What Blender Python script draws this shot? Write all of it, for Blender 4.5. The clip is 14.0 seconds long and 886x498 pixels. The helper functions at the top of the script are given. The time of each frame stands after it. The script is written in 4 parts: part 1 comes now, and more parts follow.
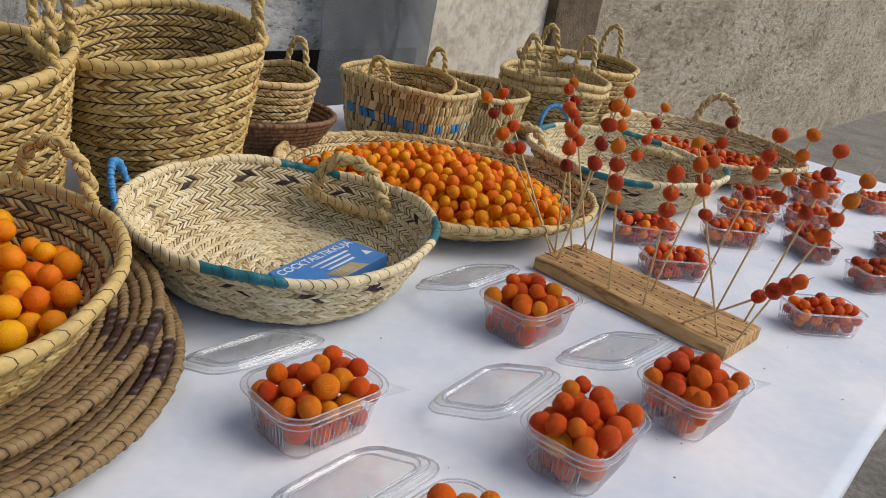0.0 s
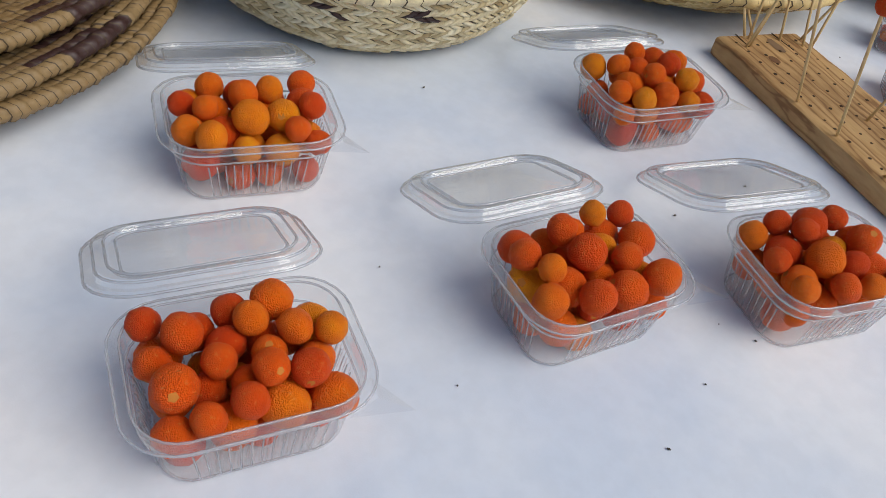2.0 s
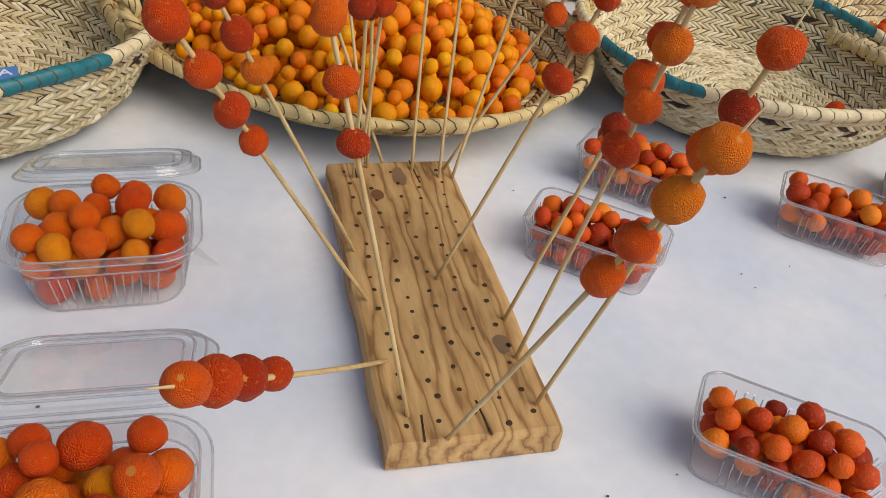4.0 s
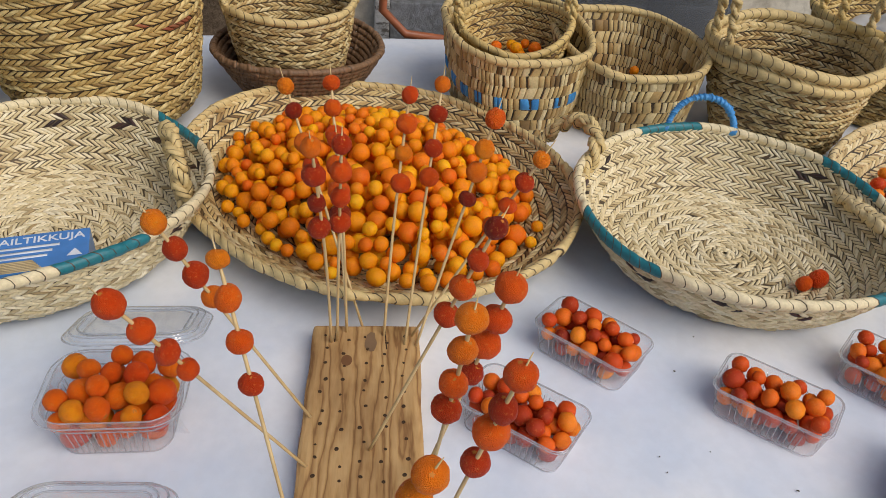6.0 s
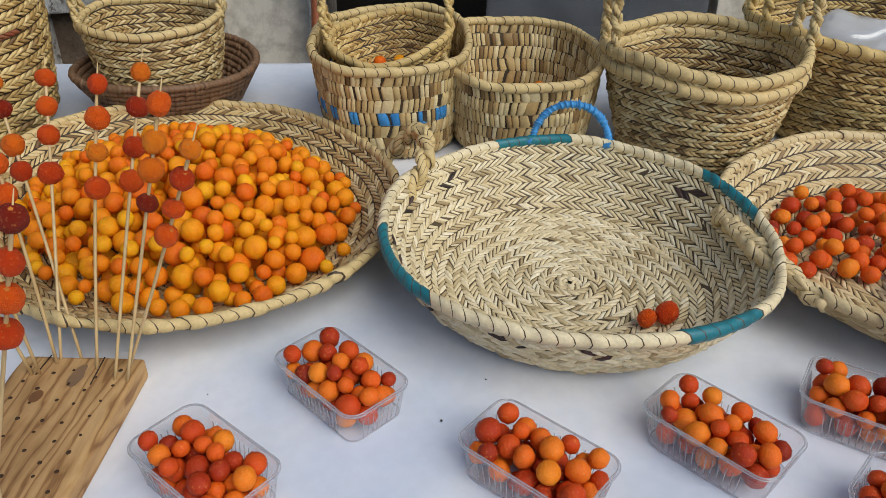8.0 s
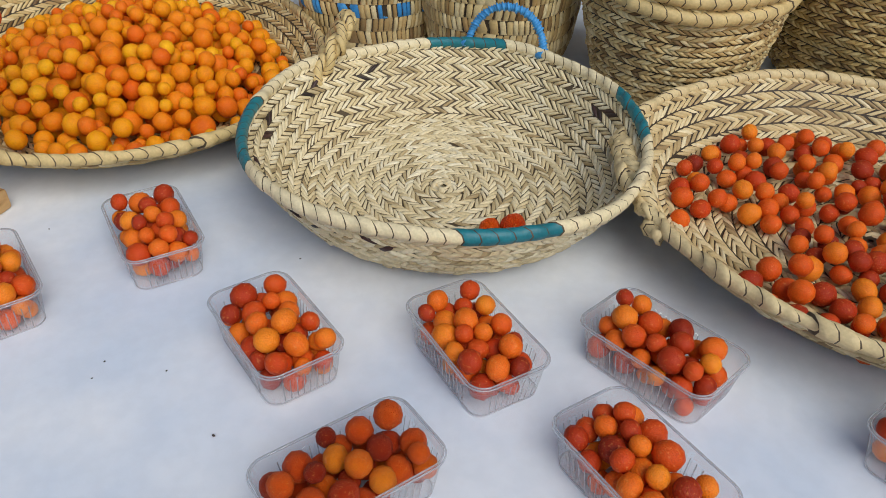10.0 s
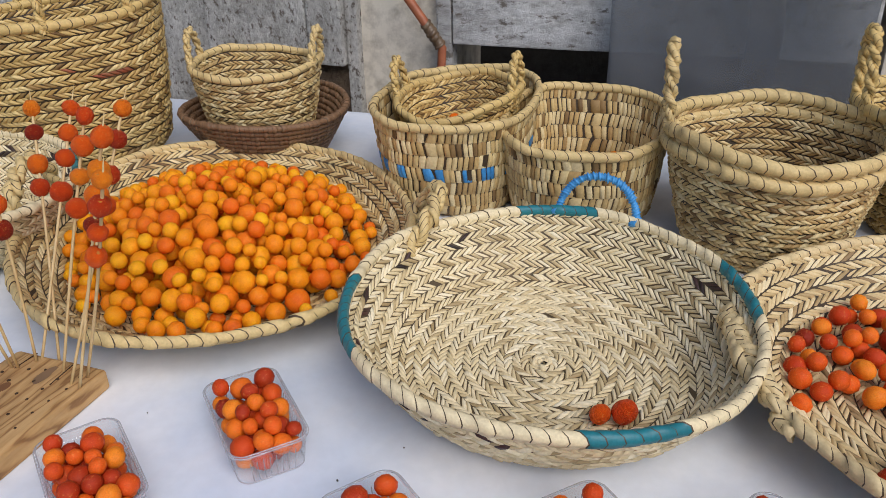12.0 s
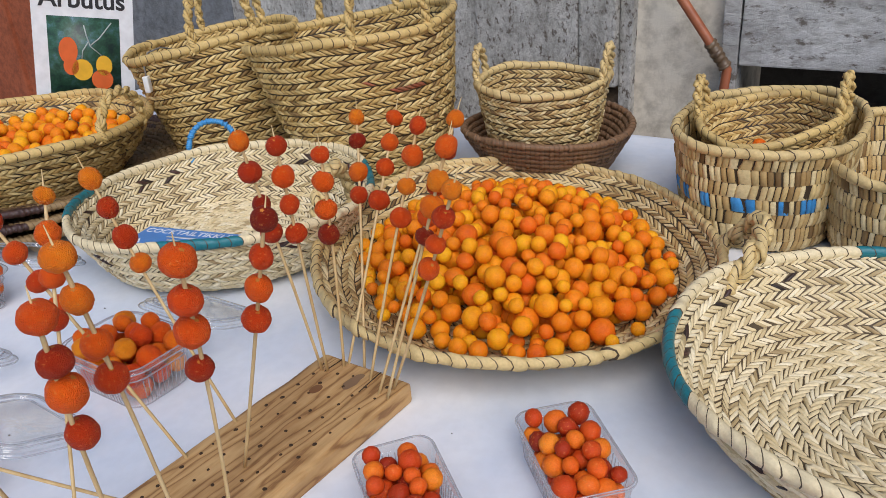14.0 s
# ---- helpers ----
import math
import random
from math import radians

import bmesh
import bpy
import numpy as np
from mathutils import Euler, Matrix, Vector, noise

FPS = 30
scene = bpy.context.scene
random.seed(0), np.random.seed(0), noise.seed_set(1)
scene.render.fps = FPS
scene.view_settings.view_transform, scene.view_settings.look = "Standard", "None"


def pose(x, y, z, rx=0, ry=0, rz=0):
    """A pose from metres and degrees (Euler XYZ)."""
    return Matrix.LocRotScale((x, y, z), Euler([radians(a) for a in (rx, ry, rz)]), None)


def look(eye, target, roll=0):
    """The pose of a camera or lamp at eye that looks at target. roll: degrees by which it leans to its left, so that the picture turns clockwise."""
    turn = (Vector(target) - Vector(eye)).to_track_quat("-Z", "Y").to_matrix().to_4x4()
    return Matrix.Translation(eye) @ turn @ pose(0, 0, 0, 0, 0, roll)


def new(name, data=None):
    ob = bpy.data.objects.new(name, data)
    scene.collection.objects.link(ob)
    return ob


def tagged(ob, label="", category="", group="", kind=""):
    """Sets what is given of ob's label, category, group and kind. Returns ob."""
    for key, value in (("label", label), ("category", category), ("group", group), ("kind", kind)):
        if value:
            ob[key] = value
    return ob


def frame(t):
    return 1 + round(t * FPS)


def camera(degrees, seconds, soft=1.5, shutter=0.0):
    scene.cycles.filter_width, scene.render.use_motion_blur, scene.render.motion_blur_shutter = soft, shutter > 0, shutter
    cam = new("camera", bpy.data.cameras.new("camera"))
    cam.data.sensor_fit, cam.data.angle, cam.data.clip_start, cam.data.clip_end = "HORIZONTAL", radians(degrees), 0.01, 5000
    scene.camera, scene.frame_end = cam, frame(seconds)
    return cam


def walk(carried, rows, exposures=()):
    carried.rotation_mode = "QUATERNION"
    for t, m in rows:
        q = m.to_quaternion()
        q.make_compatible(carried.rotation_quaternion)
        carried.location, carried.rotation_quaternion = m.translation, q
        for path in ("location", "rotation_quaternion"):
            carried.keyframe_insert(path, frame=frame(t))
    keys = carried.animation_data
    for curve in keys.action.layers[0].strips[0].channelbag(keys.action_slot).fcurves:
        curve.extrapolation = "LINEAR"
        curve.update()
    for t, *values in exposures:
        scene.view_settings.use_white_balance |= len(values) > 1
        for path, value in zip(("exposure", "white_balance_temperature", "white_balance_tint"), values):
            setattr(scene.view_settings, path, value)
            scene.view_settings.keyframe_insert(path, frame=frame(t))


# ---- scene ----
cam = camera(58.7, 14.0, soft=0.8)
PATH = [
    (0, (0.722, 0.082, 1.257), (0.426, 1.906, 0.491), 9.5),
    (0.5, (0.792, 0.132, 1.261), (0.504, 1.943, 0.462), 9.2),
    (1, (0.863, 0.22, 1.223), (0.433, 1.895, 0.218), 10.9),
    (1.5, (0.873, 0.275, 1.194), (0.198, 1.729, -0.002), 13.2),
    (2, (0.905, 0.397, 1.16), (0.161, 1.674, -0.187), 12.7),
    (2.5, (0.987, 0.531, 1.16), (0.203, 1.798, -0.175), 11.5),
    (3, (1.108, 0.656, 1.16), (0.183, 1.895, -0.108), 7.8),
    (3.5, (1.177, 0.765, 1.174), (0.187, 2.004, -0.044), 9.1),
    (4, (1.19, 0.888, 1.171), (0.145, 2.102, -0.027), 8.4),
    (4.2, (1.2, 0.905, 1.193), (0.096, 2.101, 0.031), 7.8),
    (6.3, (1.33, 1.024, 1.384), (0.022, 1.978, 0.209), 4.0),
    (6.5, (1.348, 1.038, 1.367), (0.038, 1.989, 0.192), 3.9),
    (7, (1.381, 1.121, 1.319), (0.051, 2.068, 0.164), 3.4),
    (7.5, (1.398, 1.277, 1.265), (0.0, 2.143, 0.127), 0.8),
    (7.7, (1.399, 1.315, 1.276), (-0.04, 2.172, 0.183), 0.6),
    (9.8, (1.543, 1.659, 1.231), (-0.07, 2.059, 0.118), 0.0),
    (10, (1.545, 1.674, 1.221), (-0.02, 2.07, 0.04), 0.7),
    (10.5, (1.545, 1.712, 1.203), (0.048, 2.108, -0.063), 1.4),
    (11, (1.533, 1.701, 1.245), (-0.026, 2.204, 0.099), 0.7),
    (11.5, (1.51, 1.666, 1.269), (-0.166, 2.127, 0.28), -0.8),
    (12, (1.481, 1.623, 1.267), (-0.259, 1.954, 0.338), -1.4),
    (12.5, (1.451, 1.578, 1.257), (-0.333, 1.682, 0.359), -3.3),
    (13, (1.428, 1.54, 1.252), (-0.37, 1.503, 0.376), -4.1),
    (13.5, (1.419, 1.521, 1.24), (-0.38, 1.416, 0.375), -4.4),
    (14, (1.418, 1.51, 1.246), (-0.383, 1.327, 0.396), -4.4),
]
walk(cam, [(t, look(eye, target, roll)) for t, eye, target, roll in PATH],
     [(0, 0.02, 6850, 11), (1.2, 0.0, 6500, 8), (2, -0.04, 6650, 8), (3, -0.04, 7150, 10), (4, 0.0, 7150, 11), (6.5, 0.0, 6600, 11), (7.5, -0.03, 6350, 9), (10.5, -0.08, 6400, 7), (11.5, 0.0, 6400, 12), (12.5, 0.05, 6250, 13), (14, 0.04, 6250, 13)])

# ---- light ----
world = bpy.data.worlds.new("sky")
scene.world = world
world.use_nodes = True
sky = world.node_tree.nodes.new("ShaderNodeTexSky")
sky.sky_type, sky.sun_disc = "NISHITA", False
sky.sun_elevation, sky.sun_rotation = radians(46), radians(77)
world.node_tree.links.new(sky.outputs[0], world.node_tree.nodes["Background"].inputs[0])
world.node_tree.nodes["Background"].inputs[1].default_value = 0.119
sun = new("sun", bpy.data.lights.new("sun", "SUN"))
sun.data.energy, sun.data.angle, sun.data.color = 2.25, radians(46), (1.0, 0.955, 0.88)
sun.matrix_world = look((3.4, 2.0, 4.0), (0.4, 1.3, 0.8))
scene.view_settings.exposure = 0.0

# the table runs along ALONG; BACK points from its front to the wall
TURN = 62.0
ALONG = Vector((math.cos(radians(TURN)), math.sin(radians(TURN)), 0))
BACK = Vector((-ALONG.y, ALONG.x, 0))
TOP = 0.75


def place(s, d, z):
    """A point s metres along the table and d metres towards the wall."""
    return ALONG * s + BACK * d + Vector((0, 0, z))


# ---- materials ----
def material(name, rough=0.6, metal=0.0):
    m = bpy.data.materials.new(name)
    m.use_nodes = True
    nt = m.node_tree
    b = nt.nodes["Principled BSDF"]
    b.inputs["Roughness"].default_value = rough
    b.inputs["Metallic"].default_value = metal
    return m, nt, b


def node(nt, kind, **values):
    n = nt.nodes.new(kind)
    for k, v in values.items():
        n.inputs[k.replace("_", " ")].default_value = v
    return n


def ramp(nt, source, stops):
    r = nt.nodes.new("ShaderNodeValToRGB")
    els = r.color_ramp.elements
    while len(els) < len(stops):
        els.new(0.5)
    for e, (p, c) in zip(els, stops):
        e.position, e.color = p, (*c, 1)
    nt.links.new(source, r.inputs[0])
    return r.outputs[0]


def mix(nt, fac, a, b, mode="MIX"):
    n = nt.nodes.new("ShaderNodeMix")
    n.data_type, n.blend_type = "RGBA", mode
    for i, v in ((0, fac), (6, a), (7, b)):
        if isinstance(v, (int, float)):
            n.inputs[i].default_value = v
        elif isinstance(v, tuple):
            n.inputs[i].default_value = (*v, 1)
        else:
            nt.links.new(v, n.inputs[i])
    return n.outputs[2]


def noise_of(nt, scale, detail=4.0, rough=0.55, stretch=None, coord="Object"):
    tc = nt.nodes.new("ShaderNodeTexCoord")
    src = tc.outputs[coord]
    if stretch:
        mp = nt.nodes.new("ShaderNodeMapping")
        mp.inputs["Scale"].default_value = stretch
        nt.links.new(src, mp.inputs[0])
        src = mp.outputs[0]
    n = node(nt, "ShaderNodeTexNoise", Scale=scale, Detail=detail, Roughness=rough)
    nt.links.new(src, n.inputs["Vector"])
    return n.outputs["Fac"]


def bump(nt, b, height, strength, distance):
    n = node(nt, "ShaderNodeBump", Strength=strength, Distance=distance)
    nt.links.new(height, n.inputs["Height"])
    nt.links.new(n.outputs[0], b.inputs["Normal"])


def leaf_material(name, stops, rough=0.62, stain=(0.20, 0.13, 0.06), stain_amount=0.45):
    m, nt, b = material(name, rough)
    g = nt.nodes.new("ShaderNodeNewGeometry")
    c = ramp(nt, g.outputs["Random Per Island"], stops)
    fine = noise_of(nt, 260, 3, 0.6)
    c = mix(nt, 0.5, c, ramp(nt, fine, [(0.3, (0.62, 0.60, 0.55)), (0.7, (1.0, 1.0, 1.0))]), "MULTIPLY")
    big = noise_of(nt, 14, 4, 0.6)
    st = ramp(nt, big, [(0.52, (0, 0, 0)), (0.75, (1, 1, 1))])
    k = node(nt, "ShaderNodeMath")
    k.operation = "MULTIPLY"
    k.inputs[1].default_value = stain_amount
    nt.links.new(st, k.inputs[0])
    c = mix(nt, k.outputs[0], c, stain)
    nt.links.new(c, b.inputs["Base Color"])
    bump(nt, b, fine, 0.35, 0.0015)
    return m


STRAW = leaf_material("straw_leaf", [(0.0, (0.16, 0.088, 0.030)), (0.16, (0.50, 0.32, 0.12)), (0.6, (0.71, 0.53, 0.24)), (1.0, (0.85, 0.70, 0.40))])
PALE = leaf_material("pale_leaf", [(0.0, (0.40, 0.29, 0.14)), (0.22, (0.76, 0.62, 0.36)), (0.75, (0.86, 0.73, 0.47)), (1.0, (0.93, 0.83, 0.60))], stain=(0.40, 0.30, 0.15), stain_amount=0.3)
HONEY = leaf_material("honey_leaf", [(0.0, (0.28, 0.18, 0.08)), (0.2, (0.60, 0.44, 0.21)), (0.7, (0.75, 0.59, 0.32)), (1.0, (0.86, 0.73, 0.46))], stain=(0.34, 0.22, 0.10), stain_amount=0.35)
GOLD = leaf_material("golden_leaf", [(0.0, (0.17, 0.092, 0.028)), (0.17, (0.50, 0.32, 0.10)), (0.6, (0.68, 0.48, 0.18)), (1.0, (0.82, 0.63, 0.29))])
COIL = leaf_material("coil_leaf", [(0.0, (0.09, 0.05, 0.022)), (0.4, (0.23, 0.14, 0.058)), (1.0, (0.42, 0.29, 0.13))], stain=(0.12, 0.07, 0.04))
BROWN = leaf_material("brown_coil", [(0.0, (0.13, 0.065, 0.03)), (0.5, (0.22, 0.12, 0.06)), (1.0, (0.32, 0.19, 0.10))], stain=(0.08, 0.04, 0.02))
TEAL = leaf_material("teal_leaf", [(0.0, (0.005, 0.10, 0.13)), (0.5, (0.01, 0.17, 0.21)), (1.0, (0.02, 0.24, 0.28))], 0.45, (0.01, 0.08, 0.10))
DARK = leaf_material("dark_leaf", [(0.0, (0.02, 0.012, 0.01)), (1.0, (0.075, 0.03, 0.025))], 0.5, (0.02, 0.01, 0.01))
RED = leaf_material("red_leaf", [(0.0, (0.30, 0.07, 0.03)), (1.0, (0.42, 0.16, 0.07))], 0.6)
BLUE = leaf_material("blue_cord", [(0.0, (0.03, 0.22, 0.55)), (1.0, (0.08, 0.36, 0.72))], 0.5, (0.03, 0.15, 0.40), 0.3)
# dark browns that paint the shade between leaf strips onto an added shell
GAP_SHADE = leaf_material("gap_shade", [(0.0, (0.035, 0.022, 0.011)), (1.0, (0.065, 0.042, 0.020))])
PALE_GAP_SHADE = leaf_material("pale_gap_shade", [(0.0, (0.070, 0.047, 0.023)), (1.0, (0.115, 0.080, 0.040))])
# crevice shade between cord bands, painted as a dark brown
SEAM_SHADE = leaf_material("seam_shade", [(0.0, (0.060, 0.036, 0.018)), (1.0, (0.10, 0.062, 0.030))])


def berry_material(name, stops, joined=False):
    """Warty skin; a joined heap is in metres, a single berry in radii."""
    m, nt, b = material(name, 0.5)
    o = nt.nodes.new("ShaderNodeNewGeometry" if joined else "ShaderNodeObjectInfo")
    c = ramp(nt, o.outputs["Random Per Island" if joined else "Random"], stops)
    blotch = noise_of(nt, 75 if joined else 1.1, 4, 0.62)
    c = mix(nt, 0.5, c, ramp(nt, blotch, [(0.3, (0.74, 0.50, 0.45)), (0.52, (1.0, 1.0, 1.0)), (0.78, (1.05, 1.40, 1.0))]), "MULTIPLY")
    tc = nt.nodes.new("ShaderNodeTexCoord")
    v = node(nt, "ShaderNodeTexVoronoi", Scale=820.0 if joined else 13.0, Randomness=0.85)
    nt.links.new(tc.outputs["Object"], v.inputs["Vector"])
    c = mix(nt, 0.35 if joined else 0.28, c, ramp(nt, v.outputs["Distance"], [(0.0, (1.25, 1.25, 1.0)), (0.4, (1.0, 1.0, 1.0)), (0.85, (0.62, 0.48, 0.42))]), "MULTIPLY")
    pale = ramp(nt, noise_of(nt, 420 if joined else 5.0, 2, 0.5), [(0.60, (0, 0, 0)), (0.72, (0.35, 0.35, 0.35))])
    c = mix(nt, pale, c, (0.86, 0.36, 0.10))
    nt.links.new(c, b.inputs["Base Color"])
    b.inputs["Subsurface Weight"].default_value = 0.10
    b.inputs["Subsurface Radius"].default_value = (0.006, 0.002, 0.001)
    b.inputs["Specular IOR Level"].default_value = 0.22
    inv = node(nt, "ShaderNodeMath")
    inv.operation = "SUBTRACT"
    inv.inputs[0].default_value = 1.0
    nt.links.new(v.outputs["Distance"], inv.inputs[1])
    bump(nt, b, inv.outputs[0], 0.6, 0.0008 if joined else 0.0105)
    return m


BERRY_RED = berry_material("red_berry_skin", [(0.0, (0.24, 0.018, 0.006)), (0.25, (0.55, 0.048, 0.006)), (0.7, (0.78, 0.115, 0.008)), (1.0, (0.87, 0.25, 0.014))], True)
BERRY_SINGLE = berry_material("punnet_berry_skin", [(0.0, (0.24, 0.018, 0.006)), (0.25, (0.55, 0.048, 0.006)), (0.7, (0.78, 0.115, 0.008)), (1.0, (0.87, 0.25, 0.014))])
BERRY_ORANGE = berry_material("orange_berry_skin", [(0.0, (0.74, 0.062, 0.006)), (0.35, (0.90, 0.118, 0.006)), (0.8, (0.95, 0.185, 0.007)), (1.0, (0.95, 0.33, 0.010))])
BERRY_YELLOW = berry_material("yellow_berry_skin", [(0.0, (0.80, 0.140, 0.004)), (0.3, (0.88, 0.245, 0.004)), (0.75, (0.92, 0.345, 0.004)), (1.0, (0.94, 0.43, 0.006))], True)
BERRY_DARK = berry_material("skewered_berry_skin", [(0.0, (0.22, 0.016, 0.006)), (0.15, (0.48, 0.036, 0.006)), (0.45, (0.76, 0.072, 0.006)), (0.8, (0.88, 0.125, 0.007)), (1.0, (0.93, 0.25, 0.010))])
CALYX, nt, b = material("berry_calyx", 0.8)
nt.links.new(ramp(nt, noise_of(nt, 300), [(0.3, (0.46, 0.13, 0.015)), (0.7, (0.62, 0.22, 0.025))]), b.inputs["Base Color"])


def plastic_material(name, tint, milk, shine=0.60):
    m, nt, b = material(name)
    nt.nodes.remove(b)
    out = nt.nodes["Material Output"]
    clear = node(nt, "ShaderNodeBsdfTransparent", Color=(*tint, 1))
    gloss = node(nt, "ShaderNodeBsdfGlossy", Roughness=0.07)
    haze = node(nt, "ShaderNodeBsdfTranslucent", Color=(0.9, 0.92, 0.95, 1))
    white = node(nt, "ShaderNodeBsdfDiffuse", Color=(0.85, 0.87, 0.9, 1))
    soft = nt.nodes.new("ShaderNodeMixShader")
    nt.links.new(haze.outputs[0], soft.inputs[1])
    nt.links.new(white.outputs[0], soft.inputs[2])
    body = node(nt, "ShaderNodeMixShader", Fac=milk)
    nt.links.new(clear.outputs[0], body.inputs[1])
    nt.links.new(soft.outputs[0], body.inputs[2])
    fr = node(nt, "ShaderNodeLayerWeight", Blend=0.5)
    bp = node(nt, "ShaderNodeBump", Strength=0.25, Distance=0.001)
    nt.links.new(noise_of(nt, 90, 2), bp.inputs["Height"])
    nt.links.new(bp.outputs[0], gloss.inputs["Normal"])
    nt.links.new(bp.outputs[0], fr.inputs["Normal"])
    steep = node(nt, "ShaderNodeMath")
    steep.operation = "POWER"
    steep.inputs[1].default_value = 2.4
    nt.links.new(fr.outputs["Facing"], steep.inputs[0])
    gain = node(nt, "ShaderNodeMath")
    gain.operation = "MULTIPLY_ADD"
    gain.inputs[1].default_value, gain.inputs[2].default_value = shine, shine * 0.12
    nt.links.new(steep.outputs[0], gain.inputs[0])
    top = nt.nodes.new("ShaderNodeMixShader")
    nt.links.new(gain.outputs[0], top.inputs[0])
    nt.links.new(body.outputs[0], top.inputs[1])
    nt.links.new(gloss.outputs[0], top.inputs[2])
    nt.links.new(top.outputs[0], out.inputs[0])
    return m


PLASTIC = plastic_material("clear_plastic", (0.975, 0.98, 0.985), 0.04)
PLASTIC_EDGE = plastic_material("clear_plastic_edge", (0.90, 0.915, 0.935), 0.34)
SHEETING = plastic_material("grey_sheeting_film", (0.50, 0.52, 0.55), 0.16, 0.22)
BAG = plastic_material("plastic_bag", (0.95, 0.96, 0.98), 0.80)

CLOTH, nt, b = material("white_cloth", 0.85)
# broad drift from bluish to cream puts soft shading into the cloth's colour
wide = ramp(nt, noise_of(nt, 5, 4), [(0.35, (0.63, 0.69, 0.79)), (0.65, (0.81, 0.82, 0.85))])
nt.links.new(mix(nt, 0.25, wide, ramp(nt, noise_of(nt, 60, 4), [(0.4, (0.86, 0.86, 0.86)), (0.6, (1, 1, 1))]), "MULTIPLY"), b.inputs["Base Color"])
bump(nt, b, noise_of(nt, 900, 2), 0.15, 0.0006)

WOOD, nt, b = material("board_wood", 0.65)
warp = noise_of(nt, 7, 3, 0.5, (1.0, 3.0, 3.0))
tc = nt.nodes.new("ShaderNodeTexCoord")
lines = node(nt, "ShaderNodeTexWave", Scale=26.0, Distortion=14.0, Detail=4.0, Detail_Scale=1.6)
lines.wave_type, lines.bands_direction = "BANDS", "Y"
mp = nt.nodes.new("ShaderNodeMapping")
mp.inputs["Scale"].default_value = (0.16, 1.0, 0.8)
nt.links.new(tc.outputs["Object"], mp.inputs[0])
nt.links.new(mp.outputs[0], lines.inputs["Vector"])
grain = lines.outputs["Fac"]
wc = ramp(nt, grain, [(0.0, (0.31, 0.155, 0.055)), (0.12, (0.46, 0.262, 0.098)), (0.45, (0.56, 0.335, 0.132)), (1.0, (0.60, 0.375, 0.160))])
wc = mix(nt, 0.6, wc, ramp(nt, noise_of(nt, 60, 5, 0.65, (0.25, 2.0, 1.0)), [(0.35, (0.66, 0.60, 0.52)), (0.6, (1, 1, 1))]), "MULTIPLY")
wc = mix(nt, 0.6, wc, ramp(nt, noise_of(nt, 11, 4), [(0.35, (0.60, 0.52, 0.46)), (0.55, (1, 1, 1))]), "MULTIPLY")
nt.links.new(wc, b.inputs["Base Color"])
bump(nt, b, grain, 0.2, 0.001)
# near-black for the shade inside the board's holes and cracks
HOLLOW_SHADE, nt, b = material("hollow_shade", 0.9)
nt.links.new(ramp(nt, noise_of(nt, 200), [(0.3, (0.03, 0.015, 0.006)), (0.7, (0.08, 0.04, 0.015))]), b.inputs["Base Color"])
def plain(name, colour, rough=0.5):
    m, nt, b = material(name, rough)
    lo = tuple(x * 0.85 for x in colour)
    nt.links.new(ramp(nt, noise_of(nt, 50), [(0.3, lo), (0.7, colour)]), b.inputs["Base Color"])
    return m


KNOT = plain("wood_knot", (0.20, 0.085, 0.03), 0.6)
STAIN = plain("wood_stain", (0.23, 0.135, 0.070), 0.6)
STICK, nt, b = material("bamboo_stick", 0.5)
nt.links.new(ramp(nt, noise_of(nt, 120, 3, 0.6, (1, 1, 0.1)), [(0.3, (0.52, 0.34, 0.14)), (0.7, (0.68, 0.50, 0.25))]), b.inputs["Base Color"])


def wall_material(name, stops, scale, rough_bump, spots=None, along=1.0):
    m, nt, b = material(name, 0.9)
    n = noise_of(nt, scale, 8, 0.62, (along, 1, 1))
    c = ramp(nt, n, stops)
    c = mix(nt, 0.6, c, ramp(nt, noise_of(nt, scale * 9, 5, 0.65, (along, 1, 1)), [(0.35, (0.46, 0.43, 0.39)), (0.58, (1.08, 1.07, 1.05))]), "MULTIPLY")
    if spots:
        c = mix(nt, ramp(nt, noise_of(nt, scale * 6, 6, 0.7, (along, 1, 1)), [(0.55, (0, 0, 0)), (0.62, (1, 1, 1))]), c, spots)
    nt.links.new(c, b.inputs["Base Color"])
    bump(nt, b, noise_of(nt, scale * 9, 8, 0.75, (along, 1, 1)), 1.0, rough_bump)
    return m


RENDER_WALL = wall_material("rough_plaster", [(0.3, (0.33, 0.275, 0.200)), (0.5, (0.52, 0.450, 0.345)), (0.7, (0.64, 0.575, 0.47))], 3.0, 0.030, (0.20, 0.155, 0.105), 0.5)
STONE = wall_material("weathered_stone", [(0.3, (0.34, 0.32, 0.29)), (0.5, (0.55, 0.535, 0.50)), (0.7, (0.72, 0.70, 0.67))], 9.0, 0.012, (0.16, 0.13, 0.105), 1.5)
BEIGE = wall_material("beige_plaster", [(0.3, (0.56, 0.50, 0.41)), (0.7, (0.70, 0.65, 0.55))], 2.5, 0.003)
PLANK = wall_material("grey_painted_plank", [(0.3, (0.30, 0.295, 0.285)), (0.55, (0.48, 0.475, 0.465)), (0.7, (0.60, 0.595, 0.58))], 7.0, 0.006, (0.15, 0.13, 0.11), 0.5)
SHEET = wall_material("grey_sheeting", [(0.3, (0.13, 0.14, 0.15)), (0.7, (0.24, 0.25, 0.27))], 5.0, 0.01)
RUST = wall_material("red_brown_paint", [(0.3, (0.26, 0.062, 0.022)), (0.7, (0.36, 0.095, 0.038))], 5.0, 0.003)
POST = wall_material("brown_old_wood", [(0.3, (0.10, 0.065, 0.04)), (0.7, (0.24, 0.17, 0.11))], 12.0, 0.01)
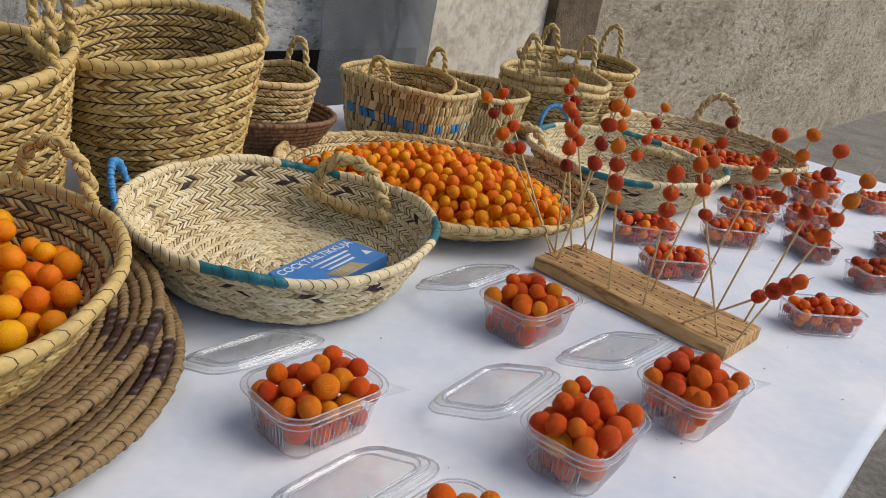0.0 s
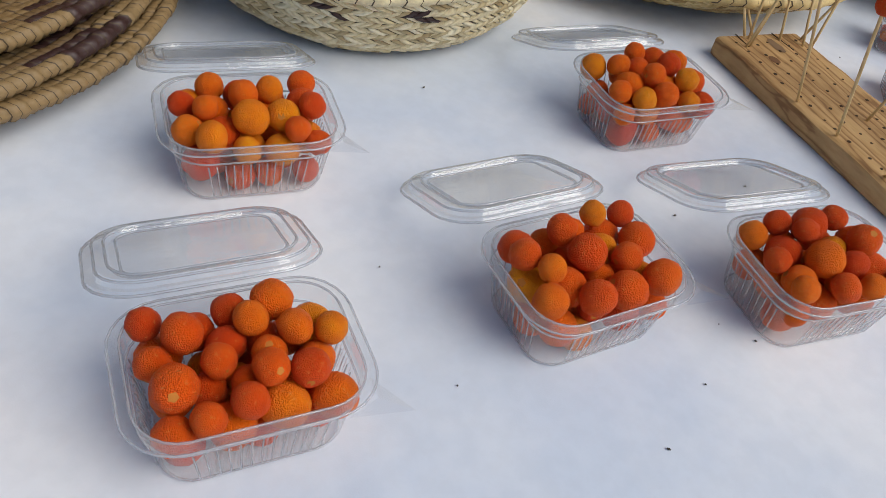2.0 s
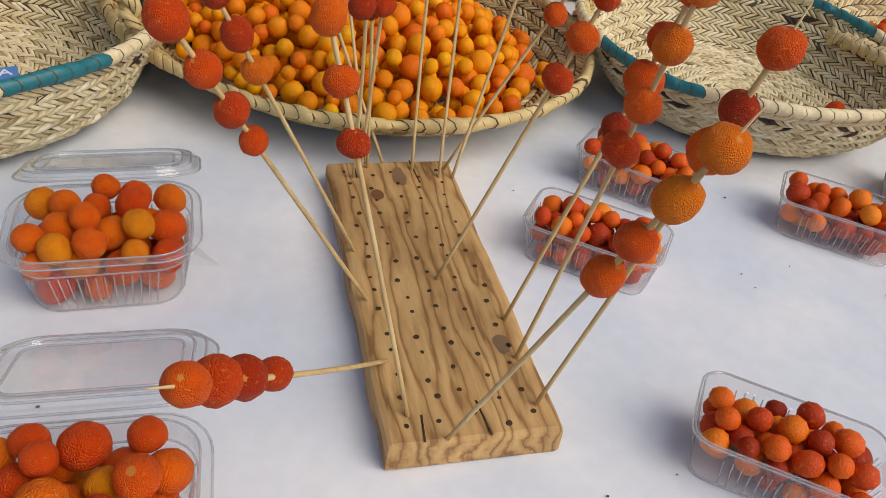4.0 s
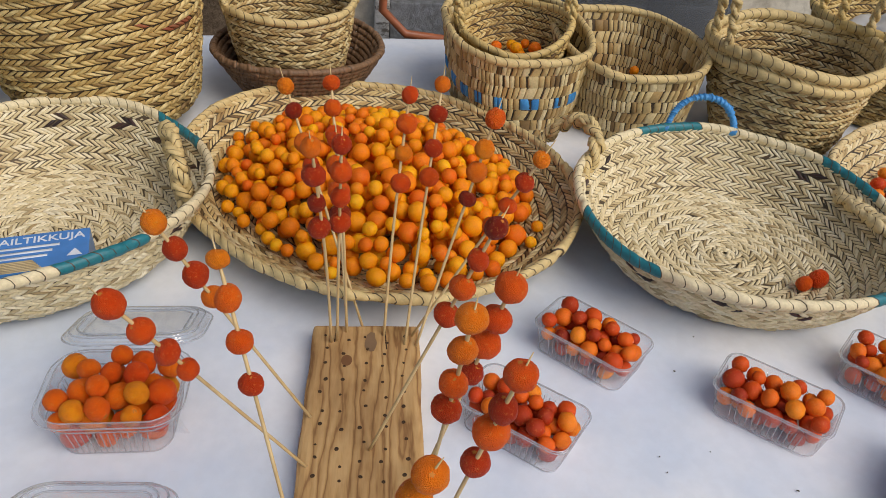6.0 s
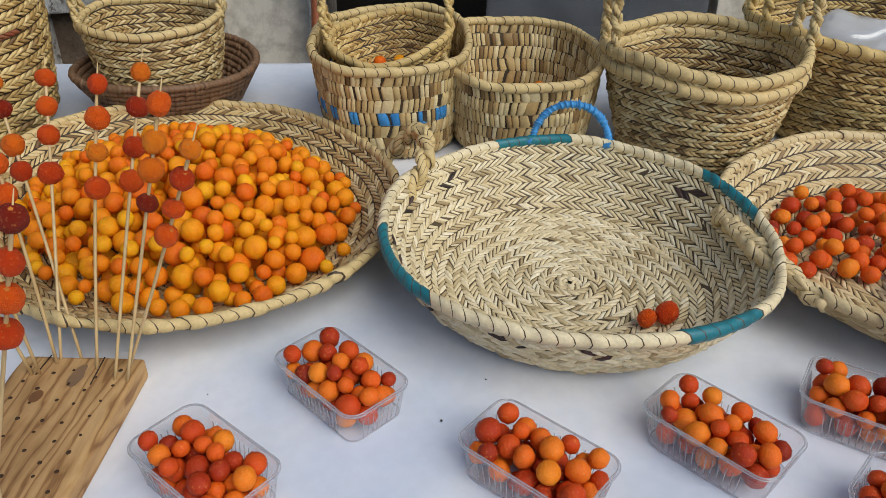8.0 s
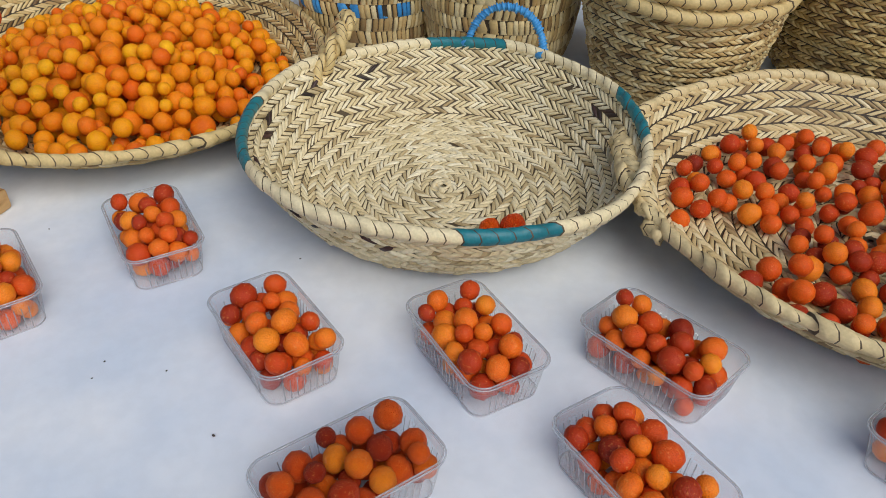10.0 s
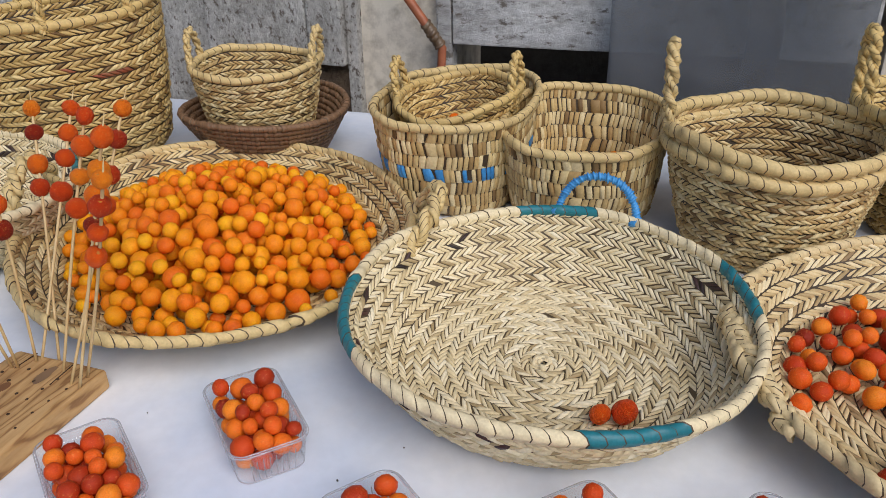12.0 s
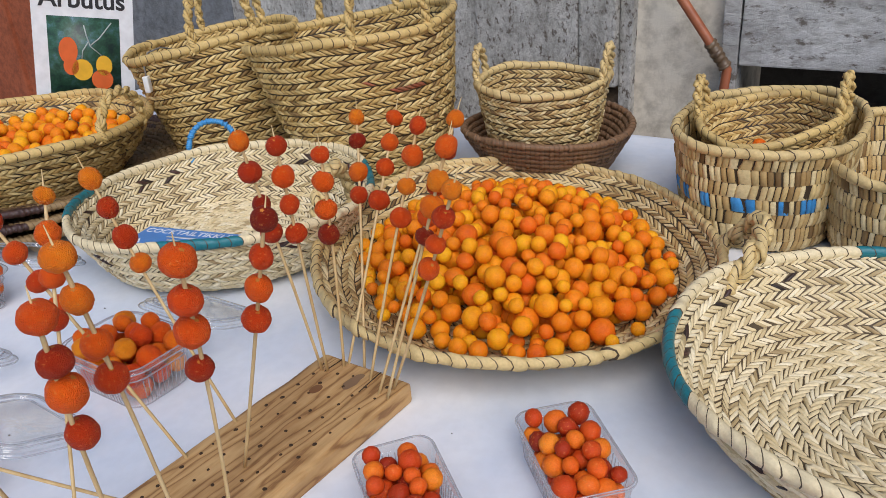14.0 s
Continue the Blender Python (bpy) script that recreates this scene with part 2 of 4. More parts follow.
PAVING = wall_material("grey_paving", [(0.3, (0.17, 0.16, 0.145)), (0.7, (0.28, 0.265, 0.24))], 4.0, 0.008)
# near-black colour stands in for the shade deep in the recess
RECESS_SHADE = wall_material("shaded_recess", [(0.3, (0.02, 0.018, 0.016)), (0.7, (0.045, 0.04, 0.036))], 5.0, 0.004)
HOSE, nt, b = material("orange_hose", 0.45)
nt.links.new(ramp(nt, noise_of(nt, 40), [(0.3, (0.26, 0.075, 0.03)), (0.7, (0.36, 0.11, 0.045))]), b.inputs["Base Color"])
TAPE, nt, b = material("brown_tape", 0.4)
nt.links.new(ramp(nt, noise_of(nt, 60), [(0.3, (0.07, 0.04, 0.02)), (0.7, (0.17, 0.11, 0.06))]), b.inputs["Base Color"])


PAPER = plain("white_paper", (0.80, 0.81, 0.83), 0.6)
INK = plain("black_ink", (0.02, 0.02, 0.022), 0.5)
CARD_BLUE = plain("blue_card", (0.07, 0.25, 0.62), 0.35)
CARD_WHITE = plain("white_print", (0.80, 0.84, 0.90), 0.4)
CARD_TAN = plain("stick_print", (0.62, 0.47, 0.25), 0.4)
PHOTO_GREEN, nt, b = material("photo_foliage", 0.4)
nt.links.new(ramp(nt, noise_of(nt, 35, 5, 0.7), [(0.35, (0.012, 0.03, 0.03)), (0.5, (0.03, 0.09, 0.05)), (0.62, (0.06, 0.14, 0.14)), (0.7, (0.16, 0.25, 0.33))]), b.inputs["Base Color"])
PHOTO_RED = plain("photo_red_fruit", (0.75, 0.14, 0.03), 0.4)
PHOTO_YELLOW = plain("photo_yellow_fruit", (0.85, 0.46, 0.03), 0.4)
PHOTO_STEM = plain("photo_stem", (0.45, 0.50, 0.48), 0.4)
WHITE_PLASTIC = plain("white_plastic", (0.82, 0.82, 0.80), 0.35)
CABLE = plain("grey_cable", (0.20, 0.19, 0.17), 0.5)


# ---- mesh helpers ----
def mesh_of(name, verts, faces, materials, index=None, smooth=True):
    me = bpy.data.meshes.new(name)
    me.from_pydata([tuple(v) for v in verts], [], [tuple(f) for f in faces])
    for m in materials:
        me.materials.append(m)
    if index is not None:
        me.polygons.foreach_set("material_index", np.asarray(index, dtype=np.int32))
    if smooth:
        me.polygons.foreach_set("use_smooth", np.ones(len(me.polygons), dtype=bool))
    me.update()
    return me


def put(name, me, parent=None, label=""):
    ob = new(name, me)
    if parent is not None:
        ob.parent = parent
    return tagged(ob, label)


def part(name, bm, mat, parent=None, label="", smooth=True):
    me = bpy.data.meshes.new(name)
    bm.to_mesh(me)
    bm.free()
    me.materials.append(mat)
    if smooth:
        me.polygons.foreach_set("use_smooth", np.ones(len(me.polygons), dtype=bool))
    return put(name, me, parent, label)


def thing(name, m, label, category, group="", kind=""):
    ob = new(name)
    ob.empty_display_size = 0.02
    ob.matrix_world = m
    return tagged(ob, label, category, group, kind)


def slab(sx, sy, sz, bevel=0.0, at=(0, 0, 0), segments=2):
    """A bevelled block whose base is centred on `at`."""
    bm = bmesh.new()
    bmesh.ops.create_cube(bm, size=1, matrix=Matrix.Translation((at[0], at[1], at[2] + sz / 2)) @ Matrix.Diagonal((sx, sy, sz, 1)))
    if bevel:
        bmesh.ops.bevel(bm, geom=bm.edges[:], offset=bevel, segments=segments, affect="EDGES", profile=0.6)
    return bm


def grid_faces(rings, n, closed=True):
    f = []
    for r in range(rings - 1):
        for i in range(n if closed else n - 1):
            j = (i + 1) % n
            f.append((r * n + i, r * n + j, (r + 1) * n + j, (r + 1) * n + i))
    return f


def bundles(rings_xyz):
    """Many small closed strips: rings_xyz has the shape (count, stations, around, 3)."""
    c, s, a, _ = rings_xyz.shape
    base = np.array(grid_faces(s, a))
    faces = (base[None] + (np.arange(c) * s * a)[:, None, None]).reshape(-1, 4)
    return rings_xyz.reshape(-1, 3), faces, len(base)


def frames_along(pts):
    """Tangent, side and up for a polyline, carried along without twist."""
    pts = np.asarray(pts, float)
    tan = np.gradient(pts, axis=0)
    tan /= np.linalg.norm(tan, axis=1)[:, None] + 1e-12
    ref = np.array([0, 0, 1.0]) if abs(tan[0][2]) < 0.9 else np.array([1.0, 0, 0])
    side = np.zeros_like(pts)
    s = np.cross(tan[0], ref)
    for i, t in enumerate(tan):
        s = s - t * (s @ t)
        s /= np.linalg.norm(s) + 1e-12
        side[i] = s
    return pts, tan, side, np.cross(side, tan)


def wraps(pts, radius, pitch, slant=0.8, bulge=0.22, around=8, closed=False, flat=1.0, jitter=0.12, seed=0):
    """A cord: bands wound round the polyline, each a short slanted bulging sleeve. Returns (count, 3, around, 3)."""
    rng = np.random.default_rng(seed)
    if closed:
        pts = np.vstack([pts[-1:], pts, pts[:2]])
    p, tan, side, up = frames_along(pts)
    seg = np.linalg.norm(np.diff(p, axis=0), axis=1)
    acc = np.concatenate([[0], np.cumsum(seg)])
    lo, hi = (acc[1], acc[-2]) if closed else (0, acc[-1])
    n = max(3, int(round((hi - lo) / pitch)))
    mid = lo + (np.arange(n) + 0.5) * (hi - lo) / n
    ang = np.arange(around) / around * 2 * np.pi
    out = np.zeros((n, 3, around, 3))
    wide = (hi - lo) / n
    rad = radius * (1 + jitter * rng.standard_normal(n))
    for k, (off, r) in enumerate(((-0.46, 1 - bulge), (0.0, 1.0 + bulge * 0.3), (0.46, 1 - bulge))):
        at = mid[:, None] + off * wide + slant * radius * np.cos(ang)[None, :]
        get = lambda arr: np.stack([np.interp(at, acc, arr[:, c]) for c in range(3)], -1)
        rr = (rad * r)[:, None, None]
        out[:, k] = get(p) + rr * (np.cos(ang)[None, :, None] * get(side) + flat * np.sin(ang)[None, :, None] * get(up))
    return out


def cord(name, pts, radius, pitch, mat, parent, label="", colours=None, seam=None, **kw):
    """A wrapped cord as one part; colours(i, n) may pick another material for band i."""
    r = wraps(pts, radius, pitch, **kw)
    v, f, per = bundles(r)
    n, s, a, _ = r.shape
    joint = np.arange(n if kw.get("closed") else n - 1)[:, None]
    k = np.arange(a)[None, :]
    last, first = joint * s * a + (s - 1) * a, ((joint + 1) % n) * s * a
    seams = np.stack([last + k, last + (k + 1) % a, first + (k + 1) % a, first + k], -1).reshape(-1, 4)
    mats, index = [mat], np.zeros(len(f), dtype=np.int32)
    if colours:
        for i in range(len(r)):
            m = colours(i / len(r))
            if m is not None:
                if m not in mats:
                    mats.append(m)
                index[i * per:(i + 1) * per] = mats.index(m)
    # joint faces take the seam colour, which darkens the creases between bands
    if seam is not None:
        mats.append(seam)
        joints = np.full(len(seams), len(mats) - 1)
    else:
        joints = np.repeat(index[::per][:len(joint)], a)
    f, index = np.vstack([f, seams]), np.concatenate([index, joints])
    return put(name, mesh_of(name, v, f, mats, index), parent, label)


class Shape:
    """A round, oval or squarish basket wall: profile stations (a, b, z) from the middle of the floor to the rim."""

    def __init__(self, profile, power=2.0, wave=None):
        pr = np.array(profile, float)
        self.power, self.wave = power, wave
        mid = np.stack([(pr[:, 0] + pr[:, 1]) / 2, pr[:, 2]], 1)
        d = np.concatenate([[0], np.cumsum(np.linalg.norm(np.diff(mid, axis=0), axis=1))])
        self.long = d[-1]
        fine = np.linspace(0, d[-1], 60)
        cols = [np.interp(fine, d, pr[:, i]) for i in range(3)]
        for _ in range(3):
            cols = [np.concatenate([[c[0]], (c[:-2] + 2 * c[1:-1] + c[2:]) / 4, [c[-1]]]) for c in cols]
        self.v, self.cols = fine, cols

    def at(self, u, v):
        a, b, z = (np.interp(v, self.v, c) for c in self.cols)
        c, s = np.cos(u), np.sin(u)
        e = 2 / self.power
        x, y = np.sign(c) * np.abs(c) ** e, np.sign(s) * np.abs(s) ** e
        p = np.stack([a * x, b * y, z], -1)
        if self.wave:
            k = np.clip(v / self.long, 0, 1) ** 2
            p[..., 2] += self.wave(u) * k
            g = self.wave(u * 1.0 + 1.3) * k * 0.5
            p[..., 0] += g * c
            p[..., 1] += g * s
        return p

    def normal(self, u, v):
        e = 1e-3
        du = self.at(u + e, v) - self.at(u - e, v)
        dv = self.at(u, np.minimum(v + e, self.long)) - self.at(u, np.maximum(v - e, 0))
        n = np.cross(du, dv)
        return n / (np.linalg.norm(n, axis=-1, keepdims=True) + 1e-12)

    def rim(self, n=120, v=None, lift=0.0):
        u = np.linspace(0, 2 * np.pi, n, endpoint=False)
        p = self.at(u, np.full(n, self.long if v is None else v))
        p[:, 2] += lift
        return p


def woven(shape, parent, mat, row=0.0115, pitch=0.0130, slant=0.85, thick=0.0034, start=0.005, marks=None, seed=0, fill=0.96, band=0.0):
    """Plaited wall and floor: slanted leaf strips in rows that lean to and fro, over an added thin shell whose dark
    colour is the shade in the gaps. marks(u, row) names another material.
    """
    rng = np.random.default_rng(seed)
    rows = max(2, int(round((shape.long - start) / row)))
    h = (shape.long - start) / rows
    verts, faces, index, mats, base = [], [], [], [mat], 0
    for r in range(rows):
        v0 = start + r * h
        ring = shape.at(np.linspace(0, 2 * np.pi, 60), np.full(60, v0 + h / 2))
        length = np.linalg.norm(np.diff(ring, axis=0), axis=1).sum()
        n = max(6, int(round(length / pitch)))
        du = 2 * np.pi / n
        u = (np.arange(n) + rng.uniform(0, 1)) * du + rng.normal(0, 0.08, n) * du
        lean = slant * h / (length / (2 * np.pi)) * (1 if r % 2 else -1) * (1 + rng.normal(0, 0.10, n))[:, None, None]
        t = np.array([-0.54, -0.26, 0.26, 0.54])[None, :, None]
        w = np.array([-0.5, -0.30, 0.30, 0.5, 0.30, -0.30])[None, None, :] * fill * du * (1 + rng.normal(0, 0.07, n))[:, None, None]
        lift = np.array([0.0, 0.9, 1.1, 0.0, -0.9, -1.1])[None, None, :] * thick
        swell = np.array([0.10, 1.0, 1.0, 0.10])[None, :, None] * (1 + rng.normal(0, 0.25, n))[:, None, None]
        uu = u[:, None, None] + lean * t * 2 + w + 0 * lift
        vv = np.clip(v0 + h / 2 + (t * (1 - band) + (band if r % 2 else -band) * -0.9) * h + 0 * uu, 0.002, shape.long)
        tip = np.array([0.0006, 0.0, 0.0, -0.0006])[None, :, None]
        p = shape.at(uu, vv) + shape.normal(uu, vv) * (lift * swell + tip)[..., None]
        vs, fs, per = bundles(p)
        verts.append(vs)
        faces.append(fs + base)
        base += len(vs)
        idx = np.zeros(n, dtype=np.int32)
        if marks:
            for i in range(n):
                m = marks(float(u[i]) % (2 * math.pi), rows - 1 - r)
                if m is not None:
                    if m not in mats:
                        mats.append(m)
                    idx[i] = mats.index(m)
        index.append(np.repeat(idx, per))
    ob = put("weave", mesh_of("weave", np.vstack(verts), np.vstack(faces), mats, np.concatenate(index)), parent)
    ob["kind"] = "stuff"
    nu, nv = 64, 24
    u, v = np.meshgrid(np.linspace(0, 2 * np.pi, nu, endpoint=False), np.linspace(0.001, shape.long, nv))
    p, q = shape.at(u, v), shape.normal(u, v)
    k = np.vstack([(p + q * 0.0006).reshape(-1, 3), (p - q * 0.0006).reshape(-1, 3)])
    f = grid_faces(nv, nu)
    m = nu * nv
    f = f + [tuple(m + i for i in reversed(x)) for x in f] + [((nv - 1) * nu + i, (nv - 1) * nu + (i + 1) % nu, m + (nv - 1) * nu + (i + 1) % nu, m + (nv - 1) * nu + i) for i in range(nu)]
    put("shade_backing", mesh_of("shade_backing", k, f, [PALE_GAP_SHADE if mat is PALE else GAP_SHADE]), parent)
    return ob


def stitched(shape, parent, mat, row=0.018, pitch=0.0105, marks=None, seed=0, start=0.05):
    """Coiled wall: thick rows with upright wrapped stitches between them."""
    return woven(shape, parent, mat, row=row, pitch=pitch, slant=0.06, thick=0.0026, start=start, marks=marks, seed=seed, fill=0.97)


def loop(shape, u0, u1, high, out=0.0, n=26, dip=0.012, power=2.2):
    """A handle's line: from the rim at angle u0 to u1, rising `high`, leaning out by `out`."""
    a = shape.at(np.array([u0]), np.array([shape.long]))[0]
    b = shape.at(np.array([u1]), np.array([shape.long]))[0]
    mid = (a + b) / 2
    away = mid.copy()
    away[2] = 0
    away /= np.linalg.norm(away) + 1e-9
    pts = []
    for i in range(n):
        t = i / (n - 1)
        w = math.cos(math.pi * t)
        x = math.copysign(abs(w) ** (2 / power), w)
        y = math.sin(math.pi * t) ** (2 / power)
        pts.append(mid + (a - b) / 2 * x + np.array([0, 0, high * y - dip * (1 - y)]) + away * out * y)
    return np.array(pts)


def wavy(amount, seed):
    rng = random.Random(seed)
    ph = [rng.uniform(0, 6.28) for _ in range(4)]
    return lambda u: amount * (0.6 * np.sin(2 * u + ph[0]) + 0.5 * np.sin(3 * u + ph[1]) + 0.25 * np.sin(5 * u + ph[2]) + 0.12 * np.sin(9 * u + ph[3]))


# ---- setting ----
FRONT, REAR = -0.536, 0.955     # the table's long edges, as distances towards the wall
S0, S1 = 0.0, 2.97              # the table's ends
ground = part("ground", slab(80, 80, 0.2, 0.0, (0, 0, -0.2)), PAVING, None, smooth=False)
tagged(ground, "grey worn stone paving of a street", "ground", kind="structure")



def wall_pose(s, d, h):
    """A pose on the wall: s along it, d out from its face, h up from the table's height."""
    return Matrix.Translation(place(0, WALL, TOP)) @ pose(0, 0, 0, 0, 0, TURN) @ Matrix.Translation((s, -d, h))


def board(name, s0, s1, h0, h1, out, deep, mat, label, category, bevel=0.004, cuts=0, rough=0.0, seed=0, kind="structure"):
    """A slab on the wall whose front stands `out` before its face."""
    bm = slab(s1 - s0, deep, h1 - h0, bevel, ((s0 + s1) / 2, -out + deep / 2, h0))
    if cuts:
        bmesh.ops.subdivide_edges(bm, edges=[e for e in bm.edges if e.calc_length() > 0.04], cuts=cuts, use_grid_fill=True)
        for v in bm.verts:
            p = v.co * 9 + Vector((seed, 0, 0))
            v.co += Vector((noise.noise(p), noise.noise(p + Vector((9, 0, 0))), noise.noise(p + Vector((0, 9, 0))))) * rough
    ob = part(name, bm, mat, None, smooth=False)
    ob.matrix_world = wall_pose(0, 0, 0)
    return tagged(ob, label, category, "", kind)


WALL = 1.25
board("wall_stone", 3.66, 16.0, -0.95, 3.0, 0.0, 0.5, RENDER_WALL, "rough grey-brown plastered stone wall with worn patches", "wall", 0.01)
board("wall_plaster", 2.53, 3.31, -0.95, 3.0, -0.02, 0.5, BEIGE, "smooth beige plastered wall", "wall", 0.004)
board("wall_pier", 1.36, 1.60, -0.95, 3.0, -0.015, 0.5, BEIGE, "narrow beige plastered pier beside old planks", "wall", 0.004)
board("wall_recess", -3.0, 2.54, -0.95, 3.0, -0.30, 0.2, RECESS_SHADE, "recess behind the wooden boards with its shade painted dark", "wall", 0.0)
board("wooden_post", 3.31, 3.665, -0.95, 3.0, 0.03, 0.3, POST, "old brown wooden door post beside the stone wall", "post", 0.012, 6, 0.006, 3)
board("weathered_board", 0.97, 1.245, 0.026, 2.6, 0.03, 0.05, STONE, "weathered grey board with peeling paint", "board", 0.006, 8, 0.004, 5, "thing")
board("weathered_board", 1.250, 1.340, 0.022, 2.6, 0.033, 0.05, STONE, "weathered grey board with a ragged edge", "board", 0.006, 8, 0.005, 8, "thing")
board("weathered_board", 0.10, 0.965, -0.12, 2.6, 0.02, 0.05, STONE, "weathered grey boards behind the tall baskets", "board", 0.006, 8, 0.004, 11, "thing")
board("wall_base", 0.05, 1.37, -0.95, 0.02, -0.01, 0.3, POST, "brown crumbling masonry under the old boards", "wall", 0.01, 8, 0.012, 4)
board("door_frame", 1.342, 1.375, -0.95, 2.6, 0.012, 0.06, STONE, "chipped grey edge of an old frame", "frame", 0.006, 10, 0.006, 6)
board("plank_upright", 1.575, 1.612, -0.95, 2.6, 0.02, 0.05, PLANK, "narrow upright grey painted plank", "plank", 0.004, 6, 0.002, 7)
board("painted_plank", 1.614, 2.50, 0.086, 0.30, 0.024, 0.04, PLANK, "horizontal grey plank with flaking paint", "plank", 0.004, 8, 0.003, 9, "thing")
board("painted_plank", 1.614, 2.50, 0.306, 0.56, 0.028, 0.04, PLANK, "horizontal grey plank with flaking paint above another", "plank", 0.004, 8, 0.003, 12, "thing")
board("painted_plank", 1.614, 2.50, -0.95, -0.02, 0.01, 0.04, SHEET, "dull grey lower panel behind the baskets", "panel", 0.004, 4, 0.003, 13, "thing")
board("red_door", -3.2, -0.62, -0.95, 2.2, 0.02, 0.06, RUST, "red-brown painted wooden door", "door", 0.006)
board("door_panel", -2.0, -1.12, -0.60, 0.62, 0.035, 0.03, RUST, "raised red-brown door panel", "door", 0.014)
board("grey_boarding", -0.61, 0.095, -0.95, 2.2, 0.01, 0.05, SHEET, "grey boarding beside the red door", "board", 0.006, 4, 0.003, 14)


def hanging_sheet(s0, s1, h0, h1, seed, label):
    nu, nv = 30, 40
    v = []
    for j in range(nv):
        for i in range(nu):
            x, z = s0 + (s1 - s0) * i / (nu - 1), h1 + (h0 - h1) * j / (nv - 1)
            p = Vector((x * 7, z * 4, seed))
            y = -0.085 + 0.02 * noise.noise(p * 0.7) + 0.006 * noise.noise(p * 2.2)
            v.append((x + 0.015 * noise.noise(p + Vector((5, 5, 0))), y, z + 0.02 * noise.noise(p * 1.5 + Vector((0, 8, 0)))))
    ob = put("plastic_sheet", mesh_of("plastic_sheet", v, grid_faces(nv, nu, False), [SHEETING]))
    ob.matrix_world = wall_pose(0, 0, 0)
    sol = ob.modifiers.new("thickness", "SOLIDIFY")
    sol.thickness = 0.001
    return tagged(ob, label, "plastic sheet")


hanging_sheet(1.98, 2.31, -0.10, 0.60, 3, "hanging translucent grey plastic sheet with creases")
hanging_sheet(2.24, 2.48, -0.24, 0.58, 7, "hanging grey plastic sheet beside a dark gap")
hose_pts = [Vector(p) for p in ((1.41, -0.06, 0.345), (1.496, -0.06, 0.229), (1.554, -0.06, 0.150), (1.600, -0.06, 0.085), (1.592, -0.06, -0.02), (1.649, -0.065, -0.077), (1.78, -0.075, -0.090))]
def cloth():
    nu, nv = 240, 116
    v = []
    drop = 0.62
    ss = np.linspace(S0, S1, nu)
    dd = np.concatenate([[FRONT - 0.004] * 8, np.linspace(FRONT, REAR, nv - 16), [REAR + 0.012] * 8])
    zz = np.concatenate([np.linspace(TOP - 0.055, TOP - 0.012, 8), [TOP] * (nv - 16), np.linspace(TOP - 0.012, TOP - drop, 8)])
    for j in range(nv):
        for i in range(nu):
            p = place(ss[i], dd[j], zz[j])
            n = noise.noise(Vector((ss[i] * 2.3, dd[j] * 2.3, 0))) * 0.0016 + noise.noise(Vector((ss[i] * 9, dd[j] * 9, 3))) * 0.0006
            for line in (ss[i] - 1.56 - 0.05 * dd[j], ss[i] - 0.86 + 0.08 * dd[j], dd[j] + 0.21 - 0.03 * ss[i], dd[j] - 0.30):
                n += 0.0011 * math.exp(-(line / 0.007) ** 2)
            p.z += n - 0.0012
            if zz[j] < TOP - 0.01:
                hang = (TOP - zz[j]) / drop
                p += BACK * (math.sin(ss[i] * 21 + 2 * math.sin(ss[i] * 5)) * 0.014 * hang) + BACK * (0.06 if j < 8 else 0.02) * hang
            v.append(p)
    f = grid_faces(nv, nu, False)
    return mesh_of("tablecloth", v, f, [CLOTH])


table_cloth = put("tablecloth", cloth())
tagged(table_cloth, "white cotton tablecloth with faint creases on a trestle table", "tablecloth")
table = thing("trestle_table", Matrix.Translation(place((S0 + S1) / 2, (FRONT + REAR) / 2, 0)) @ pose(0, 0, 0, 0, 0, TURN), "long wooden trestle table hidden under the white cloth", "table")
part("tabletop", slab(S1 - S0 - 0.03, REAR - FRONT - 0.02, 0.025, 0.004, (0, 0, TOP - 0.030)), POST, table)
for sx in (-1, 1):
    for sy in (-1, 1):
        part("leg", slab(0.06, 0.06, TOP - 0.03, 0.004, (sx * 1.3, sy * 0.5, 0)), POST, table)


# ---- fruit ----
def berry_mesh(name, r, mat, seed, level):
    bm = bmesh.new()
    bmesh.ops.create_icosphere(bm, subdivisions=level, radius=1)
    rng = random.Random(seed)
    off = Vector((rng.uniform(0, 50), rng.uniform(0, 50), 0))
    sx, sy, sz = rng.uniform(0.93, 1.05), rng.uniform(0.93, 1.05), rng.uniform(0.90, 1.08)
    for v in bm.verts:
        p = v.co.normalized()
        k = 1 + 0.06 * noise.noise(p * 1.6 + off) + (0.035 if level > 2 else 0.02) * noise.noise(p * (16 if level > 3 else 11) + off)
        dip = max(0, p.z - 0.93) * 2.2
        v.co = Vector((p.x * sx, p.y * sy, p.z * sz)) * (k - dip * 0.5) * r
    for f in bm.faces:
        f.smooth = True
        if f.calc_center_median().normalized().z > (0.990 if level > 2 else 0.97):
            f.material_index = 1
    me = bpy.data.meshes.new(name)
    bm.to_mesh(me)
    bm.free()
    me.materials.append(mat)
    me.materials.append(CALYX)
    return me


BERRIES = {}
for kind, mat, level in (("red", BERRY_SINGLE, 2), ("scattered", BERRY_RED, 2), ("orange", BERRY_ORANGE, 3), ("yellow", BERRY_YELLOW, 2), ("dark", BERRY_DARK, 4)):
    BERRIES[kind] = [berry_mesh("berry_" + kind, 1.0, mat, 11 * i + len(kind), level) for i in range(6)]


